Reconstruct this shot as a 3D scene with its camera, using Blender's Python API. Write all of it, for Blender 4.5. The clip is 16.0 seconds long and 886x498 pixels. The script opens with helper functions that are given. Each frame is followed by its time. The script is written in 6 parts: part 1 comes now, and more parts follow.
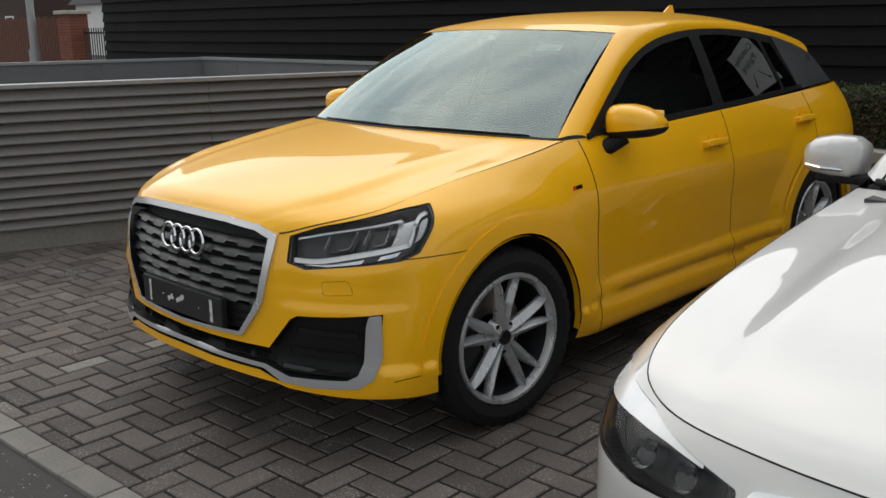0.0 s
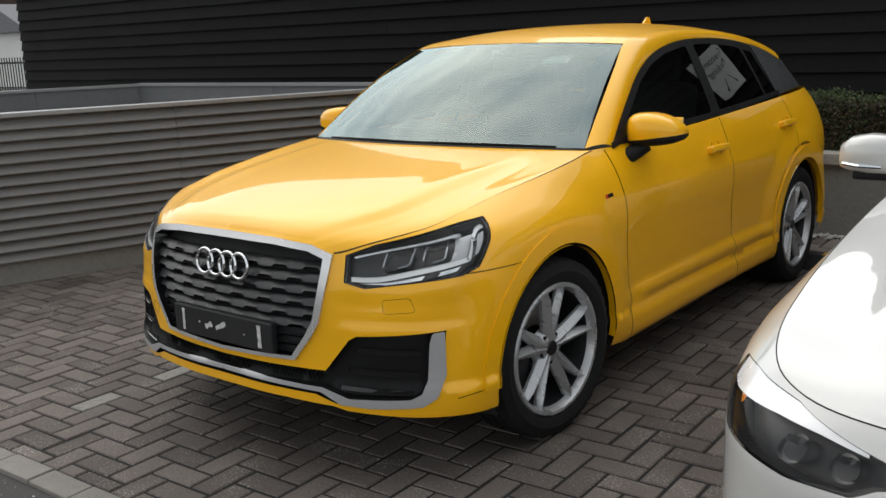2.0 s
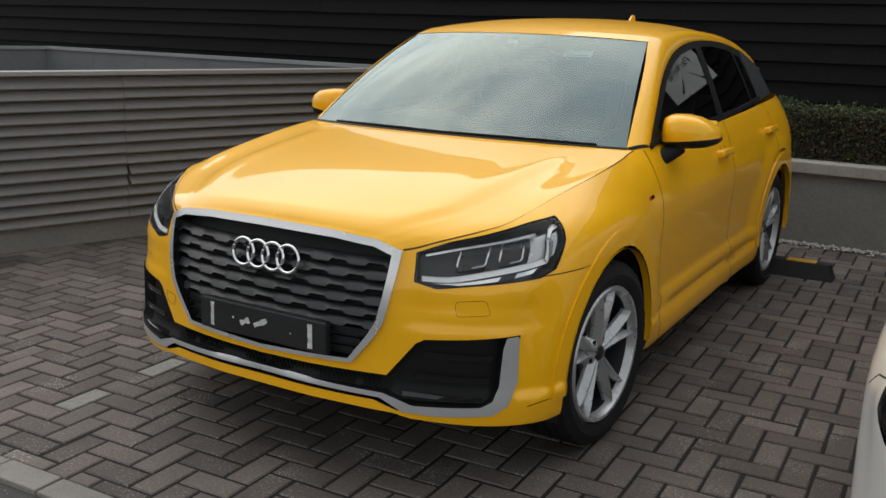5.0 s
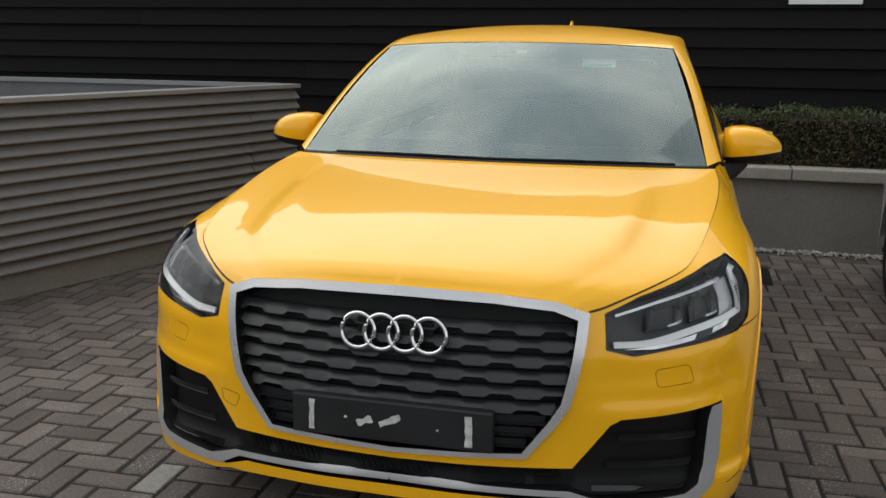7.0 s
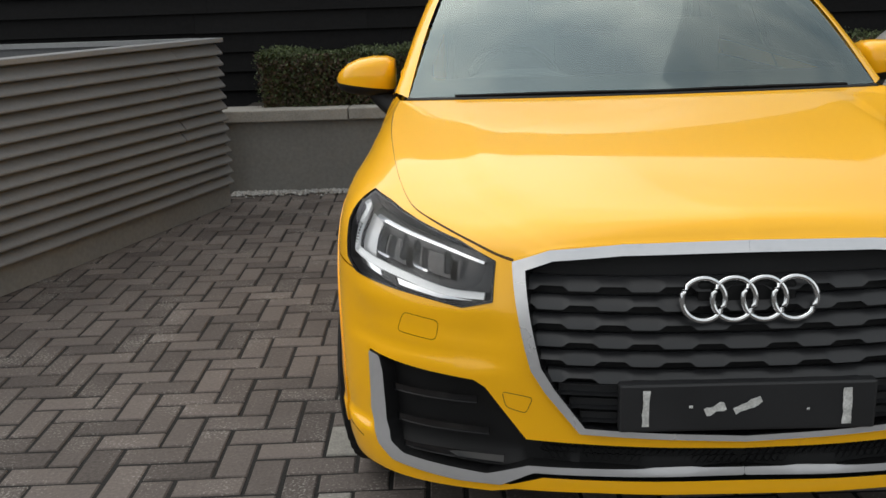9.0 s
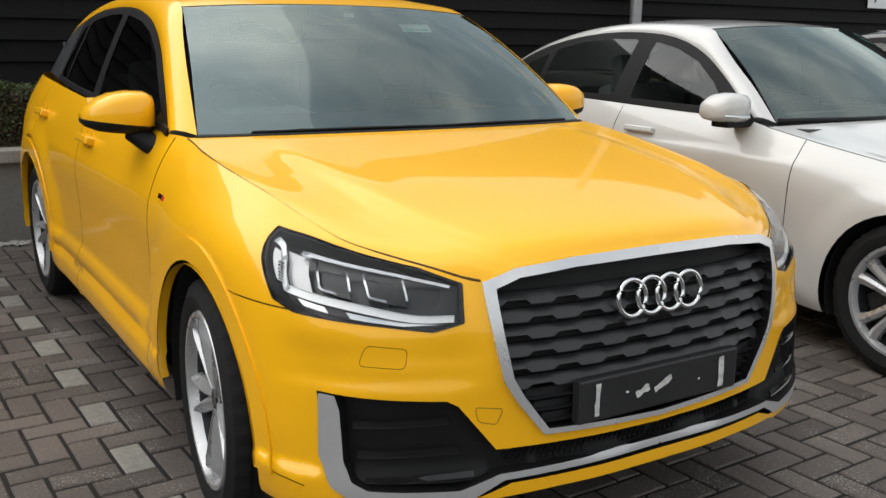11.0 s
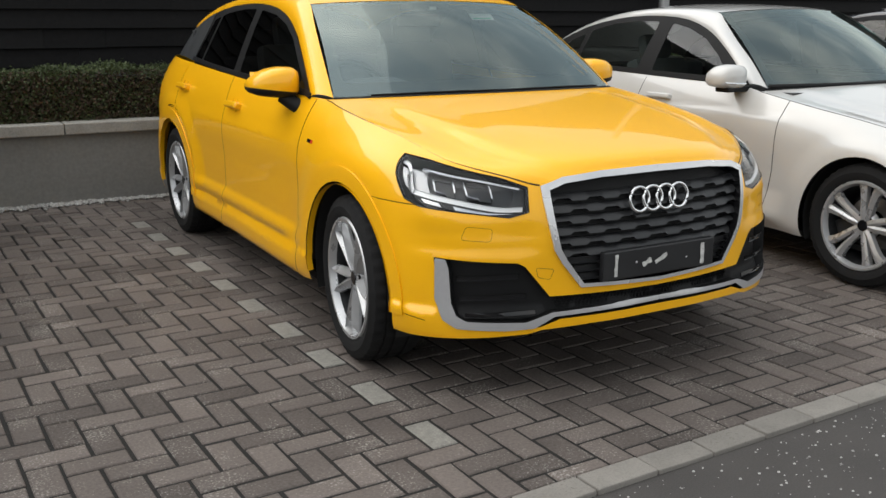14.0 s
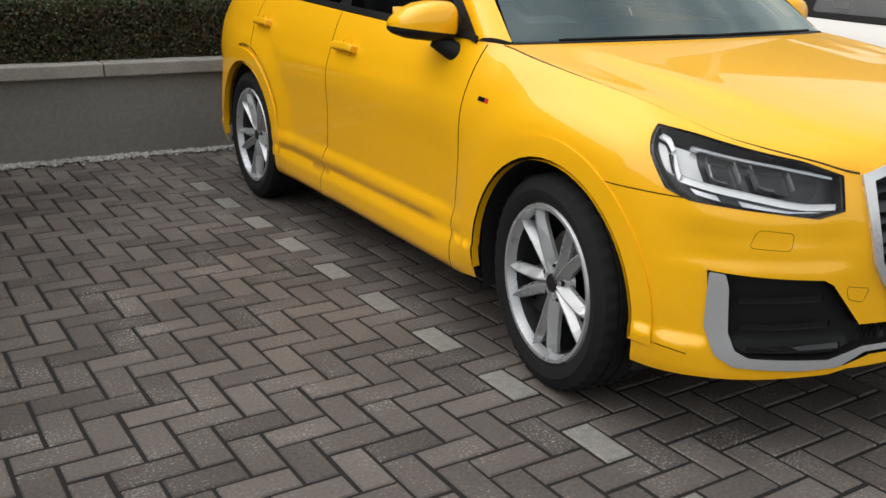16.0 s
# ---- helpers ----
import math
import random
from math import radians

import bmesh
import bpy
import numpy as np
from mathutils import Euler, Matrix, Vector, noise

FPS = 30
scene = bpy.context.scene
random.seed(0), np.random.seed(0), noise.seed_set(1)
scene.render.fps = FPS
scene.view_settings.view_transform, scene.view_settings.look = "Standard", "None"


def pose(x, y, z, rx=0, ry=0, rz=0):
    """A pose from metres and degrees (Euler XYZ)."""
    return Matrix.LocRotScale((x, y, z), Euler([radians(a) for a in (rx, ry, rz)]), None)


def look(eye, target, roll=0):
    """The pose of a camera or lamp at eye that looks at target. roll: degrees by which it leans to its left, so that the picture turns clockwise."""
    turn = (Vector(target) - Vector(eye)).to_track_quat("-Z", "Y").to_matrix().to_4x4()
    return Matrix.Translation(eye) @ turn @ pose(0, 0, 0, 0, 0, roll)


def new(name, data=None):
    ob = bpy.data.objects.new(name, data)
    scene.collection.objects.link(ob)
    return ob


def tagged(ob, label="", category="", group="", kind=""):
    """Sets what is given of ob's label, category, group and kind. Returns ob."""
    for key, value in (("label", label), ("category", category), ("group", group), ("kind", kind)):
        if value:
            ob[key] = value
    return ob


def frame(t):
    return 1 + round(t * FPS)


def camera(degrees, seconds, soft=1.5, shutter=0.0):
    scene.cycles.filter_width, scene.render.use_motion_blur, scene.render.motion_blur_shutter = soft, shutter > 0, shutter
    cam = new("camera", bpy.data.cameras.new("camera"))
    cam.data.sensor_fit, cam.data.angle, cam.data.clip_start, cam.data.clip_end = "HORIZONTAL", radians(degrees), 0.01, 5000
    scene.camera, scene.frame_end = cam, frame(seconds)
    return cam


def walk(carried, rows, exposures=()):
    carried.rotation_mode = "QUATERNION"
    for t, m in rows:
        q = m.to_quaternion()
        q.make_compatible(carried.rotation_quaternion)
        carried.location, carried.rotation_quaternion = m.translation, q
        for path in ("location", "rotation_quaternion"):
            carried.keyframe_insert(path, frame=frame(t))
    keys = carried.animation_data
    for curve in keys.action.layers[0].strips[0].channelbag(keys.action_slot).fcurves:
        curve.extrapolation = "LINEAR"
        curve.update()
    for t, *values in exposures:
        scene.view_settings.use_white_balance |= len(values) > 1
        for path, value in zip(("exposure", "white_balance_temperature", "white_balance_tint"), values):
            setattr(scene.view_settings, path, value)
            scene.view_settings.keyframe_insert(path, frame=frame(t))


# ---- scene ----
from mathutils.geometry import delaunay_2d_cdt

# ---- camera ----
cam = camera(50.5, 16.0)
PATH = [
    (0, (2.954, -2.513, 1.449), (1.6, -1.116, 0.981), -0.8),
    (0.5, (3.029, -2.671, 1.438), (1.671, -1.284, 0.959), -2.0),
    (1, (2.894, -2.819, 1.441), (1.553, -1.409, 0.98), -2.5),
    (1.5, (2.739, -2.91, 1.455), (1.441, -1.454, 1.014), -2.1),
    (2, (2.587, -2.811, 1.436), (1.368, -1.284, 1.005), -2.2),
    (2.5, (2.477, -2.806, 1.436), (1.365, -1.201, 1.004), -1.4),
    (3, (2.378, -2.885, 1.436), (1.35, -1.227, 0.994), -0.5),
    (3.5, (2.315, -2.96, 1.44), (1.29, -1.296, 1.017), 0.4),
    (4, (2.249, -3.006, 1.445), (1.206, -1.352, 1.026), 1.3),
    (4.2, (2.226, -3.006, 1.438), (1.171, -1.36, 1.017), 1.4),
    (6.3, (1.135, -3.072, 1.455), (0.424, -1.277, 0.933), 1.3),
    (6.5, (1.004, -3.038, 1.416), (0.335, -1.22, 0.919), 0.9),
    (7, (0.677, -2.919, 1.419), (0.184, -1.03, 0.986), 0.6),
    (7.5, (0.292, -2.943, 1.411), (-0.034, -1.02, 0.967), 1.1),
    (8, (-0.009, -2.918, 1.379), (-0.242, -0.997, 0.873), 0.2),
    (8.2, (-0.13, -2.861, 1.369), (-0.321, -0.941, 0.842), -1.1),
    (10.3, (-1.295, -2.346, 1.285), (-0.638, -0.521, 0.798), -0.6),
    (10.5, (-1.424, -2.327, 1.289), (-0.573, -0.578, 0.822), -1.3),
    (11, (-1.601, -2.385, 1.311), (-0.572, -0.728, 0.868), 0.9),
    (11.5, (-1.715, -2.615, 1.326), (-0.739, -0.933, 0.857), 0.4),
    (12, (-1.86, -2.776, 1.345), (-0.875, -1.089, 0.916), 0.3),
    (12.5, (-2.105, -2.961, 1.348), (-1.062, -1.303, 0.943), 0.3),
    (13, (-2.216, -3.164, 1.356), (-1.194, -1.49, 0.965), 0.3),
    (13.5, (-2.261, -3.332, 1.339), (-1.276, -1.647, 0.902), -0.0),
    (14, (-2.317, -3.318, 1.349), (-1.361, -1.629, 0.865), 0.1),
    (14.5, (-2.448, -3.136, 1.362), (-1.48, -1.457, 0.868), 0.7),
    (15, (-2.54, -2.914, 1.356), (-1.564, -1.248, 0.836), 1.4),
    (15.5, (-2.499, -2.549, 1.323), (-1.569, -0.885, 0.718), 1.2),
    (16, (-2.507, -2.152, 1.294), (-1.536, -0.513, 0.684), 1.1),
]
walk(cam, [(t, look(eye, target, roll)) for t, eye, target, roll in PATH],
     exposures=[(0, -0.50), (1, -0.46), (2, -0.26), (3, -0.36), (4, -0.40), (7, -0.38), (8.2, -0.36), (10.5, -0.12), (16, -0.08)])

# ---- sky, sun ----
world = bpy.data.worlds.new("world")
scene.world = world
world.use_nodes = True
wt = world.node_tree
wt.nodes.clear()
w_out = wt.nodes.new("ShaderNodeOutputWorld")
w_bg = wt.nodes.new("ShaderNodeBackground")
w_sky = wt.nodes.new("ShaderNodeTexSky")
w_sky.sky_type = "NISHITA"
w_sky.sun_disc = False
SUN_EL, SUN_AZ = 46.0, 308.0
w_sky.sun_elevation, w_sky.sun_rotation = radians(SUN_EL), radians(SUN_AZ)
w_sky.air_density, w_sky.dust_density = 1.2, 3.0
w_coord = wt.nodes.new("ShaderNodeTexCoord")
w_map = wt.nodes.new("ShaderNodeMapping")
w_map.inputs["Scale"].default_value = (1.0, 1.0, 2.6)
w_noise = wt.nodes.new("ShaderNodeTexNoise")
w_noise.inputs["Scale"].default_value, w_noise.inputs["Detail"].default_value = 2.1, 3.0
w_noise.inputs["Roughness"].default_value = 0.55
w_ramp = wt.nodes.new("ShaderNodeValToRGB")
w_ramp.color_ramp.elements[0].position, w_ramp.color_ramp.elements[1].position = 0.38, 0.66
w_ramp.color_ramp.elements[0].color = (6.0, 6.8, 7.4, 1)
w_ramp.color_ramp.elements[1].color = (13.5, 13.2, 12.6, 1)
w_mix = wt.nodes.new("ShaderNodeMix")
w_mix.data_type = "RGBA"
w_mix.inputs["Factor"].default_value = 0.88
wt.links.new(w_coord.outputs["Generated"], w_map.inputs["Vector"])
wt.links.new(w_map.outputs["Vector"], w_noise.inputs["Vector"])
wt.links.new(w_noise.outputs["Fac"], w_ramp.inputs["Fac"])
wt.links.new(w_sky.outputs["Color"], w_mix.inputs["A"])
wt.links.new(w_ramp.outputs["Color"], w_mix.inputs["B"])
# the veiled sun brightens the cloud broadly round its place
a_el, a_az = radians(SUN_EL), radians(SUN_AZ)
sun_way = Vector((math.sin(a_az) * math.cos(a_el), math.cos(a_az) * math.cos(a_el), math.sin(a_el)))
w_dot = wt.nodes.new("ShaderNodeVectorMath")
w_dot.operation = "DOT_PRODUCT"
w_dot.inputs[1].default_value = sun_way
w_glow = wt.nodes.new("ShaderNodeMapRange")
w_glow.interpolation_type = "SMOOTHERSTEP"
w_glow.inputs["From Min"].default_value, w_glow.inputs["From Max"].default_value = 0.35, 1.0
w_glow.inputs["To Min"].default_value, w_glow.inputs["To Max"].default_value = 1.05, 2.05
w_scale = wt.nodes.new("ShaderNodeVectorMath")
w_scale.operation = "SCALE"
wt.links.new(w_coord.outputs["Generated"], w_dot.inputs[0])
wt.links.new(w_dot.outputs["Value"], w_glow.inputs["Value"])
wt.links.new(w_mix.outputs["Result"], w_scale.inputs[0])
wt.links.new(w_glow.outputs["Result"], w_scale.inputs["Scale"])
wt.links.new(w_scale.outputs["Vector"], w_bg.inputs["Color"])
w_bg.inputs["Strength"].default_value = 0.115
wt.links.new(w_bg.outputs["Background"], w_out.inputs["Surface"])

sun_data = bpy.data.lights.new("sun", "SUN")
sun_data.energy, sun_data.angle, sun_data.color = 1.0, radians(100), (1.0, 0.955, 0.89)
sun = new("sun", sun_data)
sun.matrix_world = look(sun_way * 60, (0, 0, 0))


# ---- materials ----
def material(name, color, rough=0.5, metal=0.0, vary=0.12, scale=6.0, fine=60.0, bump=0.0, bump_scale=80.0, coat=0.0,
             tint=None, random_piece=0.0, island=0.0, spec=0.5, rough_vary=0.06, speck=None):
    """A principled surface with variation at a broad and a fine scale, and a fine relief."""
    m = bpy.data.materials.new(name)
    m.use_nodes = True
    nt = m.node_tree
    p = nt.nodes["Principled BSDF"]
    p.inputs["Roughness"].default_value, p.inputs["Metallic"].default_value = rough, metal
    p.inputs["Coat IOR"].default_value = 1.6
    p.inputs["Coat Weight"].default_value, p.inputs["Coat Roughness"].default_value = coat, 0.03
    p.inputs["Specular IOR Level"].default_value = spec
    tc = nt.nodes.new("ShaderNodeTexCoord")
    geo = nt.nodes.new("ShaderNodeNewGeometry")
    n1, n2 = nt.nodes.new("ShaderNodeTexNoise"), nt.nodes.new("ShaderNodeTexNoise")
    n1.inputs["Scale"].default_value, n1.inputs["Detail"].default_value = scale, 5
    n2.inputs["Scale"].default_value, n2.inputs["Detail"].default_value = fine, 3
    for n in (n1, n2):
        nt.links.new(geo.outputs["Position"], n.inputs["Vector"])
    add = nt.nodes.new("ShaderNodeMath")
    add.operation = "ADD"
    nt.links.new(n1.outputs["Fac"], add.inputs[0])
    nt.links.new(n2.outputs["Fac"], add.inputs[1])
    last = add.outputs[0]
    if random_piece or island:
        if island:
            src = geo.outputs["Random Per Island"]
        else:
            src = nt.nodes.new("ShaderNodeObjectInfo").outputs["Random"]
        mul = nt.nodes.new("ShaderNodeMath")
        mul.operation = "MULTIPLY_ADD"
        mul.inputs[1].default_value = random_piece or island
        nt.links.new(src, mul.inputs[0])
        nt.links.new(last, mul.inputs[2])
        last = mul.outputs[0]
    rng = nt.nodes.new("ShaderNodeMapRange")
    top = 1.35 + (random_piece or island)
    rng.inputs["From Min"].default_value, rng.inputs["From Max"].default_value = 0.65, top
    nt.links.new(last, rng.inputs["Value"])
    mix = nt.nodes.new("ShaderNodeMix")
    mix.data_type = "RGBA"
    dark = [c * (1 - vary) for c in color]
    light = [min(1, c * (1 + vary)) for c in color] if tint is None else tint
    mix.inputs["A"].default_value, mix.inputs["B"].default_value = (*dark, 1), (*light, 1)
    nt.links.new(rng.outputs["Result"], mix.inputs["Factor"])
    base = mix.outputs["Result"]
    if speck:
        # small grit and scuffs, gathered in worn areas
        n4, n5 = nt.nodes.new("ShaderNodeTexNoise"), nt.nodes.new("ShaderNodeTexNoise")
        n4.inputs["Scale"].default_value, n4.inputs["Detail"].default_value = 120, 4
        n5.inputs["Scale"].default_value, n5.inputs["Detail"].default_value = 4.5, 3
        for n in (n4, n5):
            nt.links.new(geo.outputs["Position"], n.inputs["Vector"])
        both = nt.nodes.new("ShaderNodeMath")
        both.operation = "MULTIPLY_ADD"
        both.inputs[1].default_value = 0.55
        nt.links.new(n5.outputs["Fac"], both.inputs[0])
        nt.links.new(n4.outputs["Fac"], both.inputs[2])
        sr = nt.nodes.new("ShaderNodeMapRange")
        sr.inputs["From Min"].default_value, sr.inputs["From Max"].default_value = 0.87, 1.06
        sr.inputs["To Max"].default_value = 0.75
        nt.links.new(both.outputs[0], sr.inputs["Value"])
        sm = nt.nodes.new("ShaderNodeMix")
        sm.data_type = "RGBA"
        sm.inputs["B"].default_value = (*speck, 1)
        nt.links.new(sr.outputs["Result"], sm.inputs["Factor"])
        nt.links.new(base, sm.inputs["A"])
        base = sm.outputs["Result"]
    nt.links.new(base, p.inputs["Base Color"])
    if rough_vary:
        rr = nt.nodes.new("ShaderNodeMapRange")
        rr.inputs["From Min"].default_value, rr.inputs["From Max"].default_value = 0.3, 0.7
        rr.inputs["To Min"].default_value, rr.inputs["To Max"].default_value = max(0.01, rough - rough_vary), min(1, rough + rough_vary)
        nt.links.new(n1.outputs["Fac"], rr.inputs["Value"])
        nt.links.new(rr.outputs["Result"], p.inputs["Roughness"])
    if bump:
        n3 = nt.nodes.new("ShaderNodeTexNoise")
        n3.inputs["Scale"].default_value, n3.inputs["Detail"].default_value = bump_scale, 4
        nt.links.new(geo.outputs["Position"], n3.inputs["Vector"])
        b = nt.nodes.new("ShaderNodeBump")
        b.inputs["Strength"].default_value, b.inputs["Distance"].default_value = 1.0, bump
        nt.links.new(n3.outputs["Fac"], b.inputs["Height"])
        nt.links.new(b.outputs["Normal"], p.inputs["Normal"])
    return m


def glass(name, tint, alpha, rough=0.0, ior=1.5, shine=(1, 1, 1)):
    """A coated pane: a mirror-like skin over a tinted see-through."""
    m = bpy.data.materials.new(name)
    m.use_nodes = True
    nt = m.node_tree
    nt.nodes.clear()
    out = nt.nodes.new("ShaderNodeOutputMaterial")
    gl, tr, mx = nt.nodes.new("ShaderNodeBsdfGlossy"), nt.nodes.new("ShaderNodeBsdfTransparent"), nt.nodes.new("ShaderNodeMixShader")
    fr = nt.nodes.new("ShaderNodeFresnel")
    fr.inputs["IOR"].default_value = ior
    gl.inputs["Roughness"].default_value = rough
    gl.inputs["Color"].default_value = (*shine, 1)
    tr.inputs["Color"].default_value = (*[c * alpha for c in tint], 1)
    nt.links.new(fr.outputs["Fac"], mx.inputs["Fac"])
    nt.links.new(tr.outputs[0], mx.inputs[1])
    nt.links.new(gl.outputs[0], mx.inputs[2])
    nt.links.new(mx.outputs[0], out.inputs["Surface"])
    return m


M_YELLOW = material("yellow_paint", (0.92, 0.458, 0.004), 0.36, spec=0.22, vary=0.03, scale=1.2, fine=900, coat=0.6, rough_vary=0.02)
M_WHITE = material("white_paint", (0.53, 0.523, 0.508), 0.3, vary=0.025, scale=1.2, fine=900, coat=1.0, rough_vary=0.02)
M_NAVY = material("dark_paint", (0.02, 0.022, 0.028), 0.25, vary=0.1, scale=1.5, coat=1.0, rough_vary=0.02)
M_BLADE = material("satin_grey_paint", (0.055, 0.057, 0.06), 0.35, vary=0.05, coat=0.3)
M_BLACK = material("black_plastic", (0.008, 0.008, 0.0085), 0.55, spec=0.22, vary=0.2, fine=300, bump=0.0004, bump_scale=500)
M_GLOSSBLACK = material("gloss_black", (0.008, 0.008, 0.009), 0.12, vary=0.1)
M_SEAM = material("panel_gap", (0.05, 0.024, 0.004), 0.8, vary=0.1)
M_SEAMW = material("panel_gap_grey", (0.04, 0.04, 0.04), 0.8, vary=0.1)
M_SLAT = material("grey_plastic", (0.020, 0.0205, 0.022), 0.36, spec=0.45, vary=0.1, fine=300)
M_SILVER = material("satin_silver", (0.68, 0.68, 0.69), 0.26, 0.6, vary=0.04)
M_LIP = material("silver_lip", (0.42, 0.42, 0.43), 0.34, 0.25, vary=0.04)
M_CHROME = material("chrome", (0.78, 0.79, 0.8), 0.08, 1.0, vary=0.03, rough_vary=0.02)
M_TYRE = material("tyre_rubber", (0.011, 0.011, 0.0115), 0.85, spec=0.25, vary=0.25, scale=12, fine=200, bump=0.0006, bump_scale=220)
M_RIM = material("silver_rim", (0.46, 0.465, 0.475), 0.30, 0.55, vary=0.05, scale=14)
M_RIMDARK = material("grey_barrel", (0.05, 0.051, 0.054), 0.45, 0.7, vary=0.15, scale=14)
M_DISC = material("brake_disc", (0.32, 0.31, 0.30), 0.42, 0.9, vary=0.12, scale=20)
M_WELL = material("wheel_well", (0.012, 0.012, 0.012), 0.9, vary=0.3)
M_PROJ = material("projector_glass", (0.012, 0.013, 0.015), 0.05, 0.0, rough_vary=0.0, vary=0.1)
M_LAMPDARK = material("dark_lamp_bezel", (0.022, 0.022, 0.024), 0.35, 0.3, vary=0.1)
M_LAMPBACK = material("lamp_bezel", (0.05, 0.051, 0.053), 0.3, 0.5, vary=0.06)
M_LAMPSILVER = material("lamp_reflector", (0.72, 0.73, 0.75), 0.14, 0.9, vary=0.05)
M_DRL = material("light_guide", (0.80, 0.81, 0.82), 0.22, 0.1, vary=0.04)
M_AMBER = material("amber_lens", (0.75, 0.25, 0.02), 0.15, vary=0.05)
M_CABIN = material("dark_cabin", (0.05, 0.051, 0.053), 0.75, vary=0.2)
M_DASH = material("dashboard", (0.10, 0.103, 0.106), 0.6, vary=0.12, fine=400)
M_SEAT = material("grey_cloth", (0.11, 0.11, 0.112), 0.9, vary=0.2, fine=300)
M_SCREEN = glass("windscreen_glass", (0.85, 0.97, 0.95), 0.90, ior=2.15, shine=(0.86, 1.0, 0.98))
M_SIDE = glass("side_glass", (0.85, 0.95, 0.92), 0.72, ior=1.55)
M_PRIVACY = glass("privacy_glass", (0.5, 0.5, 0.5), 0.16, ior=1.55)
M_LENS = glass("lamp_lens", (1, 1, 1), 0.98, ior=1.22)
M_BROW = material("bright_brow", (0.74, 0.74, 0.75), 0.25, 0.25, vary=0.04)
M_LAMPGREY = material("lamp_panel", (0.44, 0.445, 0.455), 0.26, 0.4, vary=0.05)
M_PAPER = material("paper", (0.72, 0.73, 0.70), 0.7, vary=0.04)
M_GREEN = material("green_print", (0.05, 0.42, 0.22), 0.6, vary=0.05)
M_TAPE = material("old_tape", (0.55, 0.55, 0.53), 0.45, vary=0.35, scale=60, fine=200)
M_RED = material("red_badge", (0.55, 0.02, 0.02), 0.3, vary=0.05)
M_BLUE = material("blue_badge", (0.02, 0.05, 0.13), 0.3, vary=0.05)
M_BLOCK = material("paving_block", (0.070, 0.058, 0.052), 0.82, vary=0.4, scale=2.3, fine=90, bump=0.0016, bump_scale=170,
                   tint=(0.175, 0.147, 0.132), random_piece=0.75, spec=0.35, speck=(0.36, 0.34, 0.31))
M_BLOCKS = material("paving_block_field", (0.070, 0.058, 0.052), 0.82, vary=0.4, scale=2.3, fine=90, bump=0.0016, bump_scale=170,
                    tint=(0.175, 0.147, 0.132), island=0.75, spec=0.35, speck=(0.36, 0.34, 0.31))
M_PALE = material("pale_block", (0.225, 0.215, 0.192), 0.88, vary=0.4, scale=30, fine=160, bump=0.002, bump_scale=170, random_piece=0.3, speck=(0.40, 0.38, 0.34))
M_JOINT = material("joint_sand", (0.009, 0.008, 0.007), 0.95, vary=0.4, scale=8, fine=200, bump=0.002, bump_scale=240)
M_KERB = material("concrete_kerb", (0.215, 0.20, 0.18), 0.88, vary=0.35, speck=(0.09, 0.085, 0.075), scale=9, fine=120, bump=0.002, bump_scale=160, random_piece=0.5)
M_ASPHALT = material("asphalt", (0.058, 0.053, 0.050), 0.9, vary=0.35, scale=3, fine=220, bump=0.004, bump_scale=260)
M_RENDER = material("grey_render", (0.20, 0.196, 0.184), 0.9, vary=0.16, scale=1.8, fine=40, bump=0.001, bump_scale=120)
M_COPING = material("stone_coping", (0.32, 0.303, 0.272), 0.88, speck=(0.07, 0.06, 0.045), vary=0.3, scale=7, fine=70, bump=0.002, bump_scale=110, random_piece=0.5)
M_BOARD = material("black_board", (0.0085, 0.0083, 0.0085), 0.7, spec=0.10, vary=0.45, scale=2.2, fine=34, bump=0.0012, bump_scale=60, random_piece=0.5)
M_LOUVRE = material("grey_louvre", (0.18, 0.176, 0.172), 0.55, 0.1, vary=0.14, scale=2.5, fine=60, random_piece=0.4)
M_RIMCAP = material("grey_metal_cap", (0.27, 0.275, 0.28), 0.45, 0.3, vary=0.12, scale=2.2)
M_INNER = material("grey_panel", (0.13, 0.135, 0.14), 0.6, vary=0.15, scale=3)
M_LEAF = material("hedge_leaf", (0.026, 0.042, 0.012), 0.6, vary=0.55, scale=5, fine=30, tint=(0.085, 0.115, 0.034), island=0.9)
M_LEAFRED = material("hedge_leaf_red", (0.034, 0.021, 0.012), 0.65, vary=0.5, scale=5, fine=30, tint=(0.098, 0.055, 0.030), island=0.9)
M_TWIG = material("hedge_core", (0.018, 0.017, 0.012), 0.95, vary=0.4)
M_SOIL = material("soil", (0.03, 0.024, 0.018), 0.95, vary=0.4, bump=0.004, bump_scale=60)
M_GRAVEL = material("gravel", (0.30, 0.29, 0.275), 0.85, vary=0.4, scale=4, fine=90, island=0.9, tint=(0.55, 0.54, 0.52))
M_STEEL = material("galvanised_steel", (0.33, 0.335, 0.34), 0.5, 0.6, vary=0.12, scale=9)
M_SIGN = material("white_sign", (0.72, 0.73, 0.73), 0.4, vary=0.03)
M_INK = material("dark_print", (0.03, 0.03, 0.035), 0.5, vary=0.05)
M_TEAL = material("teal_sign", (0.05, 0.36, 0.32), 0.4, vary=0.05)
M_RUBBER = material("stop_rubber", (0.018, 0.018, 0.018), 0.75, vary=0.3, bump=0.0008, bump_scale=140)
M_STOPYELLOW = material("yellow_panel", (0.55, 0.30, 0.03), 0.5, vary=0.2, scale=20)
M_BRICK = material("red_brick", (0.20, 0.075, 0.045), 0.9, vary=0.3, scale=8, fine=90, random_piece=0.5)
